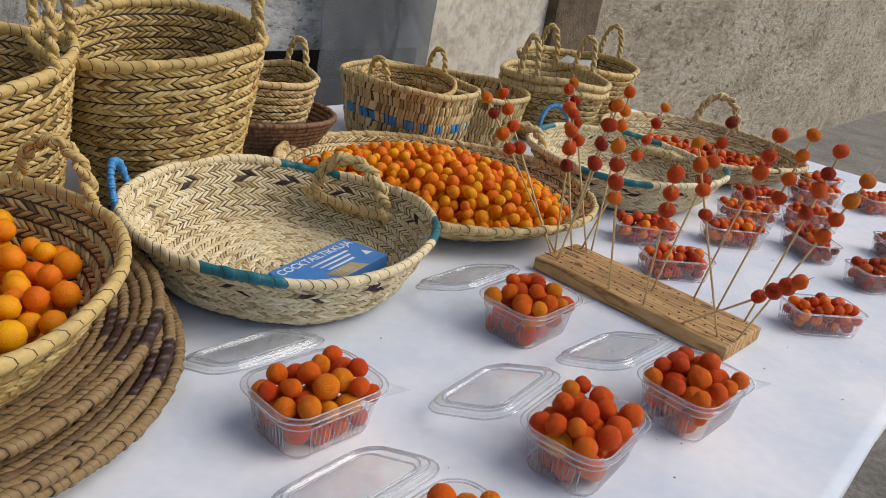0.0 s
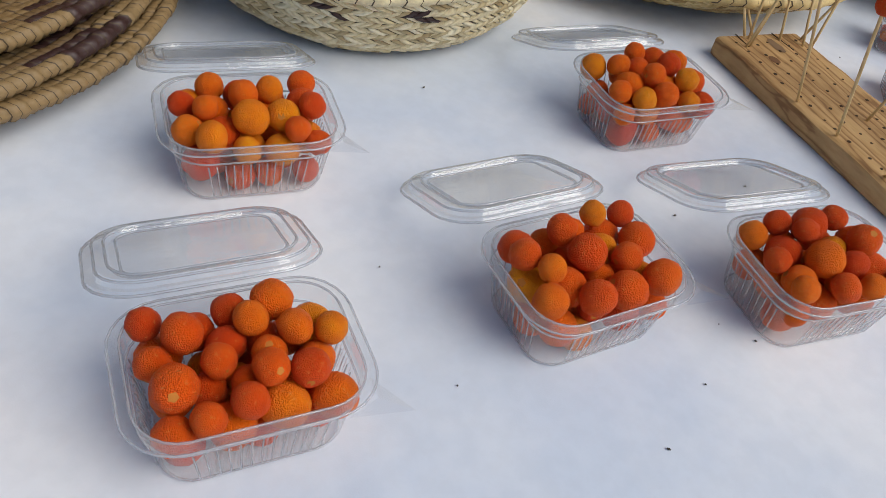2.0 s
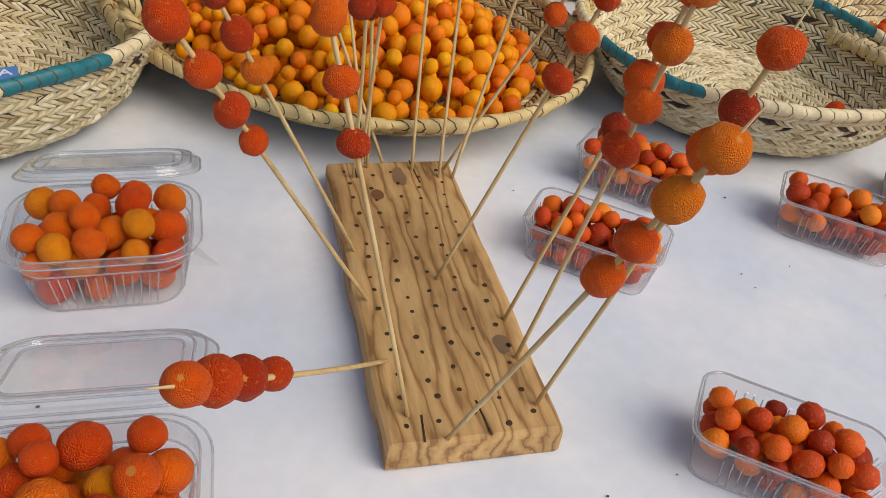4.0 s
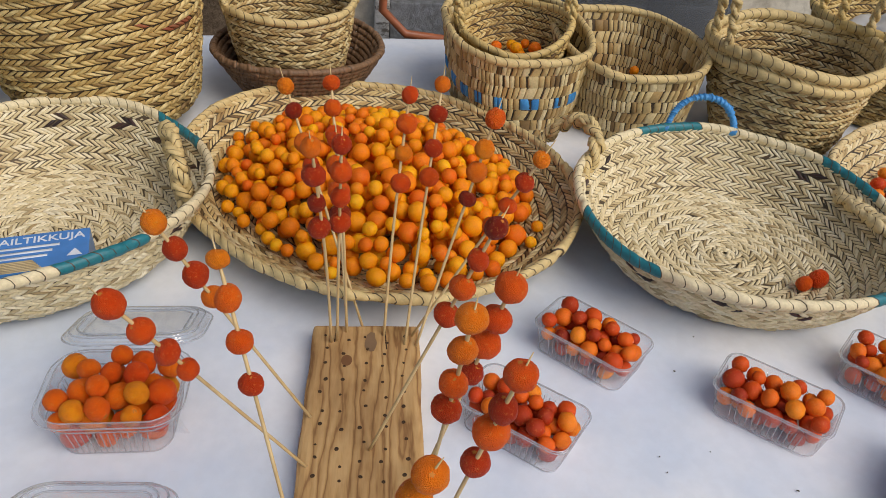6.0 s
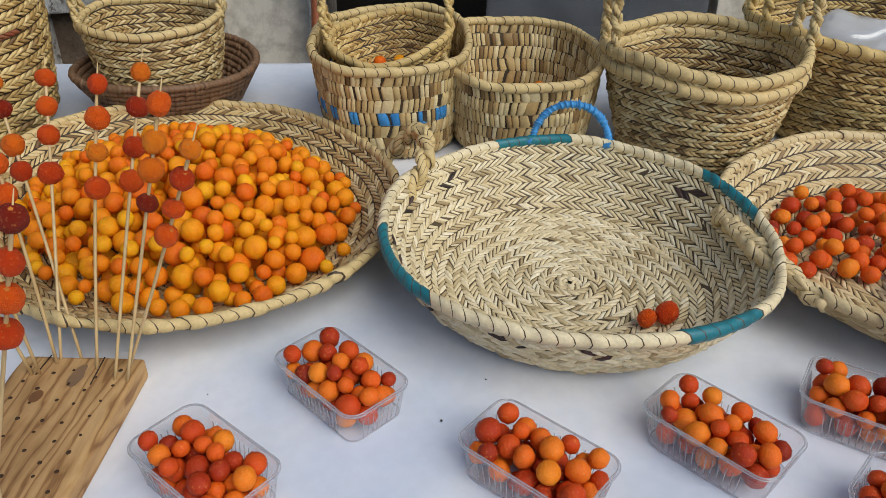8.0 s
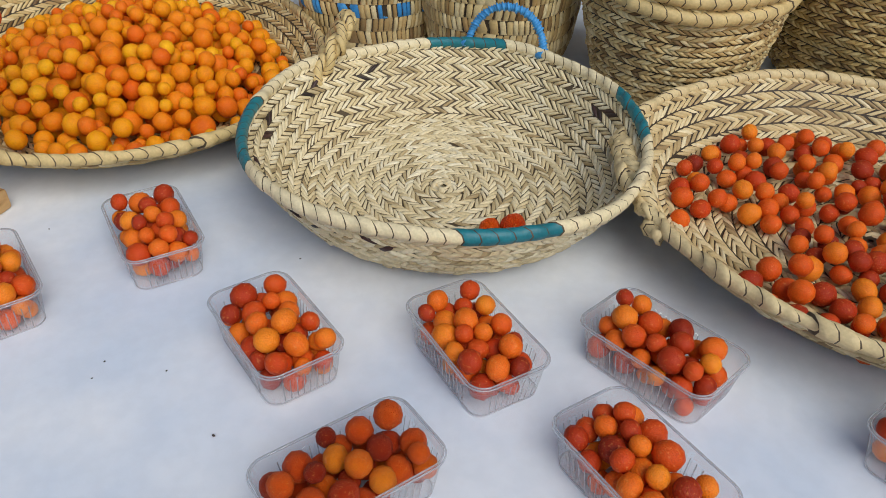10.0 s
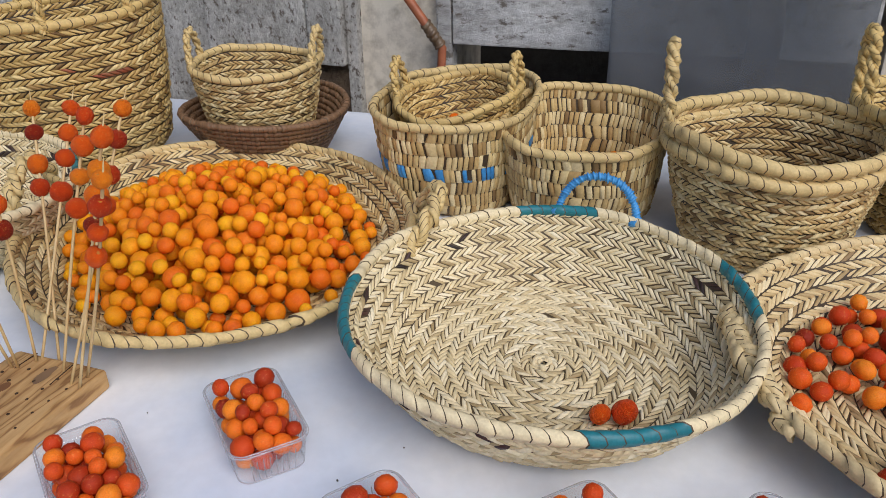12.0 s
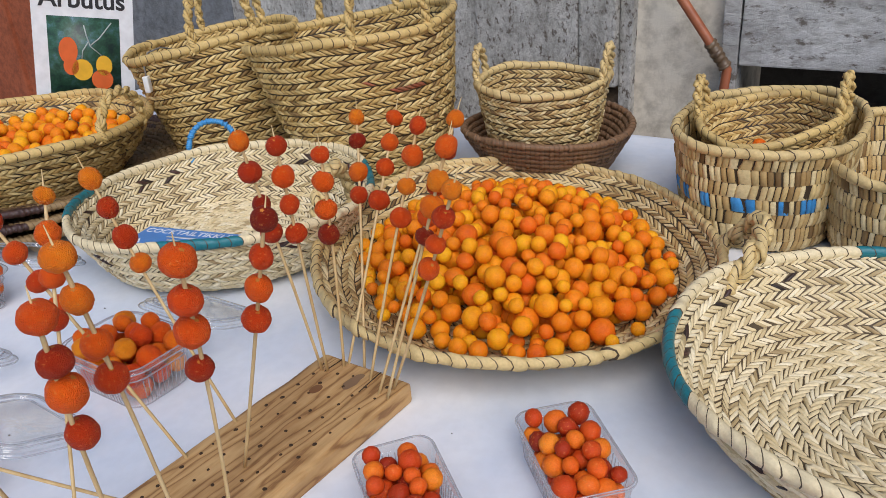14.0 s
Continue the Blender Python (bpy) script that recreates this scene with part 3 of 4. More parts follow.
def pile(rng, count, inside, rmin, rmax, floor, tries=14, cap=None, hexed=None, walls=None, settle=0):
    """Berries dropped one after another where they come to rest lowest. inside(x, y, r) tells whether one fits; floor(x, y) is the ground."""
    done, placed = np.zeros((count, 4)), 0

    def rest(x, y, r):
        if not inside(x, y, r):
            return None
        z = floor(x, y) + r
        d = done[:placed]
        s2 = ((r + d[:, 3]) * 0.965) ** 2 - (x - d[:, 0]) ** 2 - (y - d[:, 1]) ** 2
        near = s2 > 0
        if near.any():
            z = max(z, float((d[near, 2] + np.sqrt(s2[near])).max()))
        if (cap and z + r > cap(x, y)) or (walls and not walls(x, y, z, r)):
            return None
        return (x, y, z, r)

    for _ in range(count):
        r = rng.uniform(rmin, rmax)
        best = None
        for k in range(tries + settle):
            if best and k >= tries:
                got = rest(best[0] + rng.gauss(0, r * 0.4), best[1] + rng.gauss(0, r * 0.4), r)
            else:
                got = rest(rng.uniform(-hexed[0], hexed[0]), rng.uniform(-hexed[1], hexed[1]), r)
            if got and (best is None or got[2] < best[2]):
                best = got
        if best:
            done[placed] = best
            placed += 1
    return [tuple(float(q) for q in row) for row in done[:placed]]


def heap(kind, spots, m, rng, label):
    """Many berries past counting, joined into one heap."""
    verts, faces, index, base = [], [], [], 0
    for x, y, z, r in spots:
        me = rng.choice(BERRIES[kind])
        co = np.empty(len(me.vertices) * 3)
        me.vertices.foreach_get("co", co)
        turn = np.array(Euler((rng.uniform(0, 6.28), rng.uniform(0, 6.28), rng.uniform(0, 6.28))).to_matrix())
        verts.append(co.reshape(-1, 3) @ turn.T * r + np.array((x, y, z)))
        f = np.empty(len(me.polygons) * 3, dtype=np.int32)
        me.polygons.foreach_get("vertices", f)
        faces.append(f.reshape(-1, 3) + base)
        k = np.empty(len(me.polygons), dtype=np.int32)
        me.polygons.foreach_get("material_index", k)
        index.append(k)
        base += len(me.vertices)
    ob = put("arbutus_berries", mesh_of("arbutus_berries", np.vstack(verts), np.vstack(faces), list(BERRIES[kind][0].materials), np.concatenate(index)))
    ob.matrix_world = m
    return tagged(ob, label, "berries", "", "stuff")


def lay_berries(kind, spots, m, rng, label, group):
    for x, y, z, r in spots:
        ob = new("arbutus_berry", rng.choice(BERRIES[kind]))
        ob.matrix_world = m @ Matrix.Translation((x, y, z)) @ Euler((rng.uniform(0, 6.28), rng.uniform(0, 6.28), rng.uniform(0, 6.28))).to_matrix().to_4x4() @ Matrix.Diagonal((r, r, r, 1))
        tagged(ob, label, "berry", group)


def tube(points, radius, sides=7):
    p, tan, side, up = frames_along(points)
    ang = np.arange(sides) / sides * 2 * np.pi
    radii = np.broadcast_to(radius, len(p))
    v = (p[:, None] + radii[:, None, None] * (np.cos(ang)[None, :, None] * side[:, None] + np.sin(ang)[None, :, None] * up[:, None])).reshape(-1, 3)
    f = grid_faces(len(p), sides) + [tuple(reversed(range(sides))), tuple(range((len(p) - 1) * sides, len(p) * sides))]
    return v, f


# ---- plastic boxes ----
def rounded(a, b, r, per=7, ribs=0.0):
    """Points round a rectangle of half sizes a, b with corner radius r; ribs makes its straight sides wavy."""
    pts = []
    for cx, cy, q in ((a - r, b - r, 0), (-a + r, b - r, 1), (-a + r, -b + r, 2), (a - r, -b + r, 3)):
        for i in range(per):
            t = (q + i / (per - 1)) * math.pi / 2
            pts.append((cx + r * math.cos(t), cy + r * math.sin(t)))
        nx = [(-a + r, b), (-a, -b + r), (a - r, -b), (a, b - r)][q]
        x0, y0 = pts[-1]
        n = 24 if q % 2 else 36
        out = [(0, 1), (-1, 0), (0, -1), (1, 0)][q]
        for i in range(1, n):
            t = i / n
            w = ribs * (1 if i % 2 else -1) if 0.12 < t < 0.88 else 0
            pts.append((x0 + (nx[0] - x0) * t + out[0] * w, y0 + (nx[1] - y0) * t + out[1] * w))
    return pts


def lofted(sections, cap_first=True, cap_last=False):
    """Rings of equal count at given heights: (points, z)."""
    n = len(sections[0][0])
    v = [(x, y, z) for pts, z in sections for x, y in pts]
    f = grid_faces(len(sections), n)
    if cap_first:
        f.append(tuple(reversed(range(n))))
    if cap_last:
        f.append(tuple(range((len(sections) - 1) * n, len(sections) * n)))
    return v, f


def punnet_mesh(L, B, H):
    """An open tray: ribbed tapering walls, a turned-out rim."""
    s = [(rounded(L * 0.80, B * 0.78, 0.010, ribs=0), 0.0016), (rounded(L * 0.86, B * 0.84, 0.012, ribs=0), 0.0002), (rounded(L * 0.88, B * 0.86, 0.012, ribs=0.0004), 0.004),
         (rounded(L * 0.95, B * 0.93, 0.014, ribs=0.0009), H * 0.75), (rounded(L * 0.955, B * 0.94, 0.014, ribs=0), H * 0.78), (rounded(L * 0.965, B * 0.95, 0.014, ribs=0), H - 0.002)]
    return lofted(s)


def punnet_rim(L, B, H):
    s = [(rounded(L * 0.965, B * 0.95, 0.014, ribs=0), H - 0.002), (rounded(L * 0.975, B * 0.96, 0.014, ribs=0), H), (rounded(L * 1.0, B * 1.0, 0.016, ribs=0), H), (rounded(L * 1.005, B * 1.008, 0.016, ribs=0), H - 0.003)]
    return lofted(s, False)


def box_mesh(L, B, H):
    """The lower half of a hinged box: ribbed walls, a stepped neck and a broad flange."""
    s = [(rounded(L * 0.66, B * 0.64, 0.012, ribs=0), 0.0020), (rounded(L * 0.74, B * 0.72, 0.019, ribs=0), 0.0002), (rounded(L * 0.77, B * 0.75, 0.019, ribs=0.0005), 0.005),
         (rounded(L * 0.85, B * 0.83, 0.023, ribs=0.0011), H * 0.68), (rounded(L * 0.86, B * 0.845, 0.023, ribs=0), H * 0.71), (rounded(L * 0.89, B * 0.88, 0.026, ribs=0), H * 0.73),
         (rounded(L * 0.90, B * 0.89, 0.026, ribs=0), H - 0.002)]
    return lofted(s)


def box_flange(L, B, H):
    s = [(rounded(L * 0.90, B * 0.89, 0.026, ribs=0), H - 0.002), (rounded(L * 0.91, B * 0.90, 0.026, ribs=0), H), (rounded(L * 0.98, B * 0.975, 0.030, ribs=0), H), (rounded(L * 1.0, B * 1.0, 0.031, ribs=0), H - 0.003)]
    return lofted(s, False)


def lid_mesh(L, B):
    """The lid lying on its back: flange, raised neck and a sunken panel."""
    s = [(rounded(L * 1.0, B * 1.0, 0.031, ribs=0), 0.001), (rounded(L * 0.985, B * 0.98, 0.030, ribs=0), 0.004), (rounded(L * 0.92, B * 0.91, 0.026, ribs=0), 0.004),
         (rounded(L * 0.89, B * 0.88, 0.026, ribs=0), 0.009), (rounded(L * 0.80, B * 0.77, 0.023, ribs=0), 0.009), (rounded(L * 0.77, B * 0.735, 0.019, ribs=0), 0.0055),
         (rounded(L * 0.70, B * 0.655, 0.012, ribs=0), 0.0055), (rounded(L * 0.68, B * 0.63, 0.011, ribs=0), 0.007)]
    return lofted(s, False, True)


HALF_L, HALF_B, BOX_H = 0.0695, 0.0535, 0.0540
PUN_L, PUN_B, PUN_H = 0.0625, 0.0372, 0.039
TRAY = mesh_of("punnet_tray", *punnet_mesh(PUN_L, PUN_B, PUN_H), [PLASTIC], smooth=False)
BOX = mesh_of("box_tray", *box_mesh(HALF_L, HALF_B, BOX_H), [PLASTIC], smooth=False)
TRAY_RIM = mesh_of("punnet_rim", *punnet_rim(PUN_L, PUN_B, PUN_H), [PLASTIC], smooth=False)
BOX_RIM = mesh_of("box_flange", *box_flange(HALF_L, HALF_B, BOX_H), [PLASTIC], smooth=False)
LID = mesh_of("box_lid", *lid_mesh(HALF_L, HALF_B), [PLASTIC], smooth=False)


def beads(outlines, radius):
    """Thin thickened edges: closed lines (points, z) as fine tubes, joined."""
    vs, fs, base = [], [], 0
    for pts, z in outlines:
        line = [(x, y, z) for x, y in pts]
        line = line + line[:2]
        v, f = tube(line, radius, 5)
        vs.append(v)
        fs += [tuple(i + base for i in q) for q in f[:-2]]
        base += len(v)
    return np.vstack(vs), fs


def ribs(L, B, low, high, z0, z1, radius, nl, nb):
    """Upright thickened ribs along the four walls, from half sizes low * (L, B) to high * (L, B)."""
    vs, fs, base = [], [], 0
    for n, turn, along, out in ((nl, 0, L, B), (nl, 180, L, B), (nb, 90, B, L), (nb, 270, B, L)):
        c, s = math.cos(radians(turn)), math.sin(radians(turn))
        for i in range(n):
            t = (i + 0.5) / n * 1.36 - 0.68
            ends = []
            for k, z in ((low, z0), (high, z1)):
                x, y = along * t * k, out * k
                ends.append((x * c - y * s, x * s + y * c, z))
            v, f = tube(ends, radius, 4)
            vs.append(v)
            fs += [tuple(q + base for q in face) for face in f]
            base += len(v)
    return np.vstack(vs), fs


BOX_RIBS = mesh_of("box_ribs", *ribs(HALF_L, HALF_B, 0.765, 0.845, 0.005, BOX_H * 0.66, 0.0006, 13, 10), [PLASTIC_EDGE])
TRAY_RIBS = mesh_of("punnet_ribs", *ribs(PUN_L, PUN_B, 0.875, 0.945, 0.004, PUN_H * 0.72, 0.0005, 13, 8), [PLASTIC_EDGE])
BOX_EDGE = mesh_of("box_edge", *beads([(rounded(HALF_L, HALF_B, 0.031), BOX_H - 0.002), (rounded(HALF_L * 0.905, HALF_B * 0.895, 0.026), BOX_H), (rounded(HALF_L * 0.875, HALF_B * 0.862, 0.025), BOX_H * 0.72), (rounded(HALF_L * 0.74, HALF_B * 0.72, 0.019), 0.0012)], 0.0008), [PLASTIC_EDGE])
TRAY_EDGE = mesh_of("punnet_edge", *beads([(rounded(PUN_L * 1.003, PUN_B * 1.004, 0.016), PUN_H - 0.001), (rounded(PUN_L * 0.972, PUN_B * 0.957, 0.014), PUN_H), (rounded(PUN_L * 0.86, PUN_B * 0.84, 0.012), 0.0010)], 0.0007), [PLASTIC_EDGE])
LID_EDGE = mesh_of("lid_edge", *beads([(rounded(HALF_L, HALF_B, 0.031), 0.0016), (rounded(HALF_L * 0.90, HALF_B * 0.89, 0.026), 0.0075), (rounded(HALF_L * 0.80, HALF_B * 0.77, 0.023), 0.0092), (rounded(HALF_L * 0.70, HALF_B * 0.655, 0.012), 0.0064)], 0.0010), [PLASTIC_EDGE])


def pane(ob):
    """Thin clear plastic that lets the daylight through."""
    ob.visible_shadow = False
    return ob


def hinged_box(x, y, turn, seed, lid_turn=0.0, count=74):
    m = Matrix.Translation((x, y, TOP)) @ pose(0, 0, 0, 0, 0, turn)
    box = thing("hinged_box", m, "open clear plastic box heaped with orange arbutus berries", "plastic box", "hinged boxes on the cloth")
    pane(put("tray", BOX, box))
    pane(put("flange", BOX_RIM, box))
    put("edge_bead", BOX_EDGE, box)
    tagged(put("wall_ribs", BOX_RIBS, box), kind="stuff")
    lid = pane(put("lid", LID, box, "clear plastic lid lying open on the cloth"))
    drop = math.degrees(math.asin((BOX_H - 0.003) / (2 * HALF_B + 0.004)))
    lid.matrix_local = Matrix.Translation((0, HALF_B + 0.001, BOX_H - 0.001)) @ pose(0, 0, 0, -drop * 0.78, 0, lid_turn) @ Matrix.Translation((-0.003, HALF_B + 0.005, 0.0)) @ Matrix.Diagonal((1.055, 1.03, 1, 1))
    put("lid_bead", LID_EDGE, lid)
    tab = [(HALF_L * 0.9, -HALF_B * 0.62, BOX_H - 0.0015), (HALF_L * 1.16, -HALF_B * 1.12, BOX_H - 0.004), (HALF_L * 0.62, -HALF_B * 1.04, BOX_H - 0.002), (HALF_L * 0.9, -HALF_B * 0.9, BOX_H - 0.001)]
    put("tab", mesh_of("tab", tab, [(0, 3, 1), (3, 2, 1)], [PLASTIC], smooth=False), box)
    rng = random.Random(seed)
    spots = pile(rng, count, lambda px, py, r: abs(px) < HALF_L * 0.90 - r * 0.9 and abs(py) < HALF_B * 0.89 - r * 0.9, 0.0100, 0.0146, lambda px, py: 0.002, 16,
                 lambda px, py: BOX_H + 0.026 - 0.010 * ((px / HALF_L) ** 2 + (py / HALF_B) ** 2), (HALF_L, HALF_B),
                 lambda px, py, pz, r: abs(px) + r < HALF_L * (0.745 + 0.13 * min(1, pz / BOX_H)) and abs(py) + r < HALF_B * (0.720 + 0.14 * min(1, pz / BOX_H)), 40)
    lay_berries("orange", spots, m, rng, "ripe orange arbutus berry with warty skin in a clear box", "berries in the hinged boxes")


def punnet(x, y, turn, seed, count=60):
    m = Matrix.Translation((x, y, TOP)) @ pose(0, 0, 0, 0, 0, turn)
    box = thing("punnet", m, "clear plastic punnet full of red arbutus berries on white cloth", "punnet", "punnets on the cloth")
    pane(put("tray", TRAY, box))
    pane(put("rim", TRAY_RIM, box))
    put("edge_bead", TRAY_EDGE, box)
    tagged(put("wall_ribs", TRAY_RIBS, box), kind="stuff")
    rng = random.Random(seed)
    spots = pile(rng, count, lambda px, py, r: abs(px) < PUN_L * 0.93 - r and abs(py) < PUN_B * 0.92 - r, 0.0076, 0.0116, lambda px, py: 0.002, 16,
                 lambda px, py: PUN_H + 0.017 - 0.006 * ((px / PUN_L) ** 2 + (py / PUN_B) ** 2), (PUN_L, PUN_B),
                 lambda px, py, pz, r: abs(px) + r < PUN_L * (0.87 + 0.08 * min(1, pz / PUN_H)) and abs(py) + r < PUN_B * (0.85 + 0.09 * min(1, pz / PUN_H)), 30)
    if x > 1.18 and y < 1.8:
        lay_berries("red", spots, m, rng, "red arbutus berry with warty skin in a clear punnet", "berries in the punnets")
    else:
        heap("scattered", spots, m, rng, "red and orange warty arbutus berries filling a punnet")


# ---- baskets ----
def handle(b, shape, u0, u1, high, out, radius=0.008, mat=STRAW, pitch=0.0072, seed=0, label=""):
    """A rope of two wrapped strands twisted round each other along the loop."""
    line = loop(shape, u0, u1, high, out, n=90)
    p, tan, side, up = frames_along(line)
    run = np.concatenate([[0], np.cumsum(np.linalg.norm(np.diff(p, axis=0), axis=1))])
    for k in range(2):
        a = (run / (radius * 5.2) + 0.5 * k) * 2 * np.pi
        strand = p + radius * 0.52 * (np.cos(a)[:, None] * side + np.sin(a)[:, None] * up)
        cord("handle" if k == 0 else "handle_strand", strand, radius * 0.66, pitch, mat, b, label, slant=1.0, bulge=0.18, seam=SEAM_SHADE, seed=seed + 40 * k, around=7)


def deg(a):
    return radians(a) % (2 * math.pi)


def within(u, a, b):
    """Whether angle u lies between a and b degrees, going anticlockwise."""
    a, b, u = a % 360, b % 360, math.degrees(u) % 360
    return a <= u <= b if a <= b else u >= a or u <= b


def marked_bowl(x, y, turn, radius, base, high, teal, checks, grip, seed, label, oval=(1.0, 1.0)):
    """A shallow pale bowl with teal lengths of rim, dark checks and a blue cord grip."""
    b = thing("woven_bowl", Matrix.Translation((x, y, TOP + 0.003)) @ pose(0, 0, 0, 0, 0, turn), label, "basket", "shallow palm-leaf bowls")
    stations = [(0.002, 0.001), (base * 0.6, 0.0), (base, 0.004), (base * 1.10, 0.018), ((base + 2 * radius) / 3, high * 0.6), (radius, high)]
    sh = Shape([(r * oval[0], r * oval[1], z) for r, z in stations], 2.0, wavy(0.0065, seed))

    def marks(u, row):
        for c in checks:
            a = math.degrees(u) % 360
            d = (a - c + 180) % 360 - 180
            if (row == 2 and -4.6 < d < -0.6) or (row == 3 and 0.2 < d < 4.2):
                return DARK
        return None

    woven(sh, b, PALE, row=0.0094, pitch=0.0088, slant=0.78, thick=0.0026, fill=0.93, marks=marks, seed=seed)
    start = np.array([[(0.0015 + 0.0016 * t / 2) * math.cos(t), (0.0015 + 0.0016 * t / 2) * math.sin(t), 0.0022] for t in np.linspace(0, 12.5, 44)])
    cord("braid_start", start, 0.0030, 0.0075, PALE, b, slant=0.8, bulge=0.12, jitter=0.2, seed=seed + 5)
    rim = sh.rim(140)
    cord("rim", rim, 0.0062, 0.0145, PALE, b, slant=1.1, bulge=0.05, jitter=0.05, closed=True, flat=1.25, seed=seed, seam=SEAM_SHADE,
         colours=lambda t: TEAL if any(within(t * 2 * math.pi, p, q) for p, q in teal) else None)
    if grip:
        g = loop(sh, deg(grip[0]), deg(grip[1]), 0.048, grip[2] if len(grip) > 2 else 0.014)
        cord("grip", g, 0.0055, 0.0035, BLUE, b, "loop handle wound with sky-blue cord", slant=0.3, bulge=0.25, seed=seed)
        for q in (0, -1):
            k = np.array([g[q] + np.array([0.006 * math.cos(t), 0.006 * math.sin(t), 0.003 * t - 0.003]) for t in np.linspace(0, 6.0, 14)])
            cord("knot", k, 0.004, 0.0035, BLUE, b, seed=seed + 1)
    return b, sh


def tub(name, x, y, z, turn, rim_ab, base_ab, high, mat, seed, label, power=2.0, handles=(), tilt=(0, 0), row=0.0098, pitch=0.0118, marks=None, rim_r=0.007, stitch=False, wave=0.006, hr=0.0078, group="", rim2=False):
    b = thing(name, Matrix.Translation((x, y, z)) @ pose(0, 0, 0, tilt[0], tilt[1], turn), label, "basket", group)
    (a, c), (e, g) = rim_ab, base_ab
    sh = Shape([(0.002, 0.002, 0.002), (e * 0.6, g * 0.6, 0.001), (e * 0.96, g * 0.96, 0.001), (e * 1.03, g * 1.03, 0.014), ((e + a) / 2 * 1.02, (g + c) / 2 * 1.02, high * 0.5), (a, c, high)], power, wavy(wave, seed))
    if stitch:
        stitched(sh, b, mat, row=0.0215, pitch=0.0095, marks=marks, seed=seed)
    else:
        woven(sh, b, mat, row=row, pitch=pitch, marks=marks, seed=seed, thick=0.0032, slant=0.75, band=0.08)
    cord("rim", sh.rim(120), rim_r, 0.017, mat, b, slant=1.1, bulge=0.06, jitter=0.06, closed=True, flat=1.2, seam=SEAM_SHADE, seed=seed)
    if rim2:
        p = sh.rim(120, sh.long - 0.022)
        p[:, :2] *= 1.03
        cord("rim", p, rim_r, 0.017, mat, b, slant=1.1, bulge=0.06, jitter=0.06, closed=True, flat=1.2, seam=SEAM_SHADE, seed=seed + 3)
    for i, h in enumerate(handles):
        handle(b, sh, deg(h[0]), deg(h[1]), h[2], h[3], hr, mat, seed=seed + i)
    return b, sh


def coiled(name, x, y, z, radius, base, high, mat, seed, label, thick=0.010, pattern=None, category="basket", power=2.0):
    """A tray or bowl of coils: each coil a wrapped ring."""
    b = thing(name, Matrix.Translation((x, y, z)), label, category)
    slope = math.hypot(radius - base, high)
    n = int(round((base + slope) / thick))
    for i in range(n):
        v = (i + 0.5) * (base + slope) / n
        if v < base:
            r, h = v, 0.0
        else:
            t = (v - base) / slope
            r, h = base + (radius - base) * t, high * t
        if r < base * 0.4:
            continue
        u = np.linspace(0, 2 * np.pi, 90, endpoint=False)
        wob = 1 + 0.012 * np.sin(3 * u + seed + i * 0.15)
        ring = np.stack([r * wob * np.cos(u), r * wob * np.sin(u), h + thick * 0.5 + 0.004 * np.sin(2 * u + seed)], 1)
        cord("coil", ring, thick * 0.60, 0.0075, mat, b, slant=0.6, bulge=0.10, jitter=0.08, around=7, closed=True, seed=seed + i, seam=SEAM_SHADE,
             colours=(lambda t, i=i: pattern(t, n - 1 - i)) if pattern else None)
    bm = bmesh.new()
    bmesh.ops.create_cone(bm, segments=48, radius1=base * 0.9, radius2=base * 0.95, depth=thick * 0.5, cap_ends=True, matrix=Matrix.Translation((0, 0, thick * 0.4)))
    part("floor_disc", bm, mat, b)
    return b


bowl_a = marked_bowl(0.327, 1.074, 0, 0.221, 0.168, 0.090, [(266, 290), (356, 22), (87, 116)], [131, 112, 86, 40, 225, 240, 278, 303, 326, 158], (191, 214, 0.014), 4, "pale woven palm-leaf bowl with teal rim and blue handle")
bowl_b = marked_bowl(0.810, 1.859, 0, 0.212, 0.156, 0.082, [(243, 280), (347, 10), (67, 95), (143, 172)], [220, 249, 195, 95, 65, 274, 305, 328], (129, 157, 0.016), 9, "pale empty woven bowl with teal rim and blue handle", (1.055, 0.985))

# oval platter of yellow berries
platter_label = "wide oval palm-leaf platter heaped with yellow-orange arbutus berries"


def platter(x, y, turn, a, c, high, mat, seed, label, handles):
    b = thing("woven_platter", Matrix.Translation((x, y, TOP + 0.003)) @ pose(0, 0, 0, 0, 0, turn), label, "basket", "wide palm-leaf platters")
    sh = Shape([(0.002, 0.002, 0.001), (a * 0.5, c * 0.5, 0.0), (a * 0.70, c * 0.68, 0.003), (a * 0.80, c * 0.79, 0.014), (a * 0.92, c * 0.91, high * 0.6), (a, c, high)], 2.15, wavy(0.005, seed))
    woven(sh, b, mat, row=0.0105, pitch=0.0105, slant=0.80, thick=0.0028, seed=seed, band=0.05, fill=0.93)
    cord("rim", sh.rim(160), 0.0062, 0.0150, mat, b, slant=1.3, bulge=0.07, closed=True, flat=1.2, seam=SEAM_SHADE, seed=seed)
    for i, h in enumerate(handles):
        handle(b, sh, deg(h[0]), deg(h[1]), h[2], h[3], 0.0108, mat, pitch=0.009, seed=seed + i)
    return b, sh


p_ob, p_sh = platter(0.456, 1.503, 10, 0.304, 0.259, 0.054, STRAW, 21, platter_label, [(48, 74, 0.058, 0.046), (232, 258, 0.075, 0.004)])
r_ob, r_sh = platter(1.012, 2.262, 6, 0.268, 0.252, 0.064, HONEY, 27, "wide oval palm-leaf platter scattered with red arbutus berries", [(226, 268, 0.002, 0.010), (60, 85, 0.085, 0.01)])

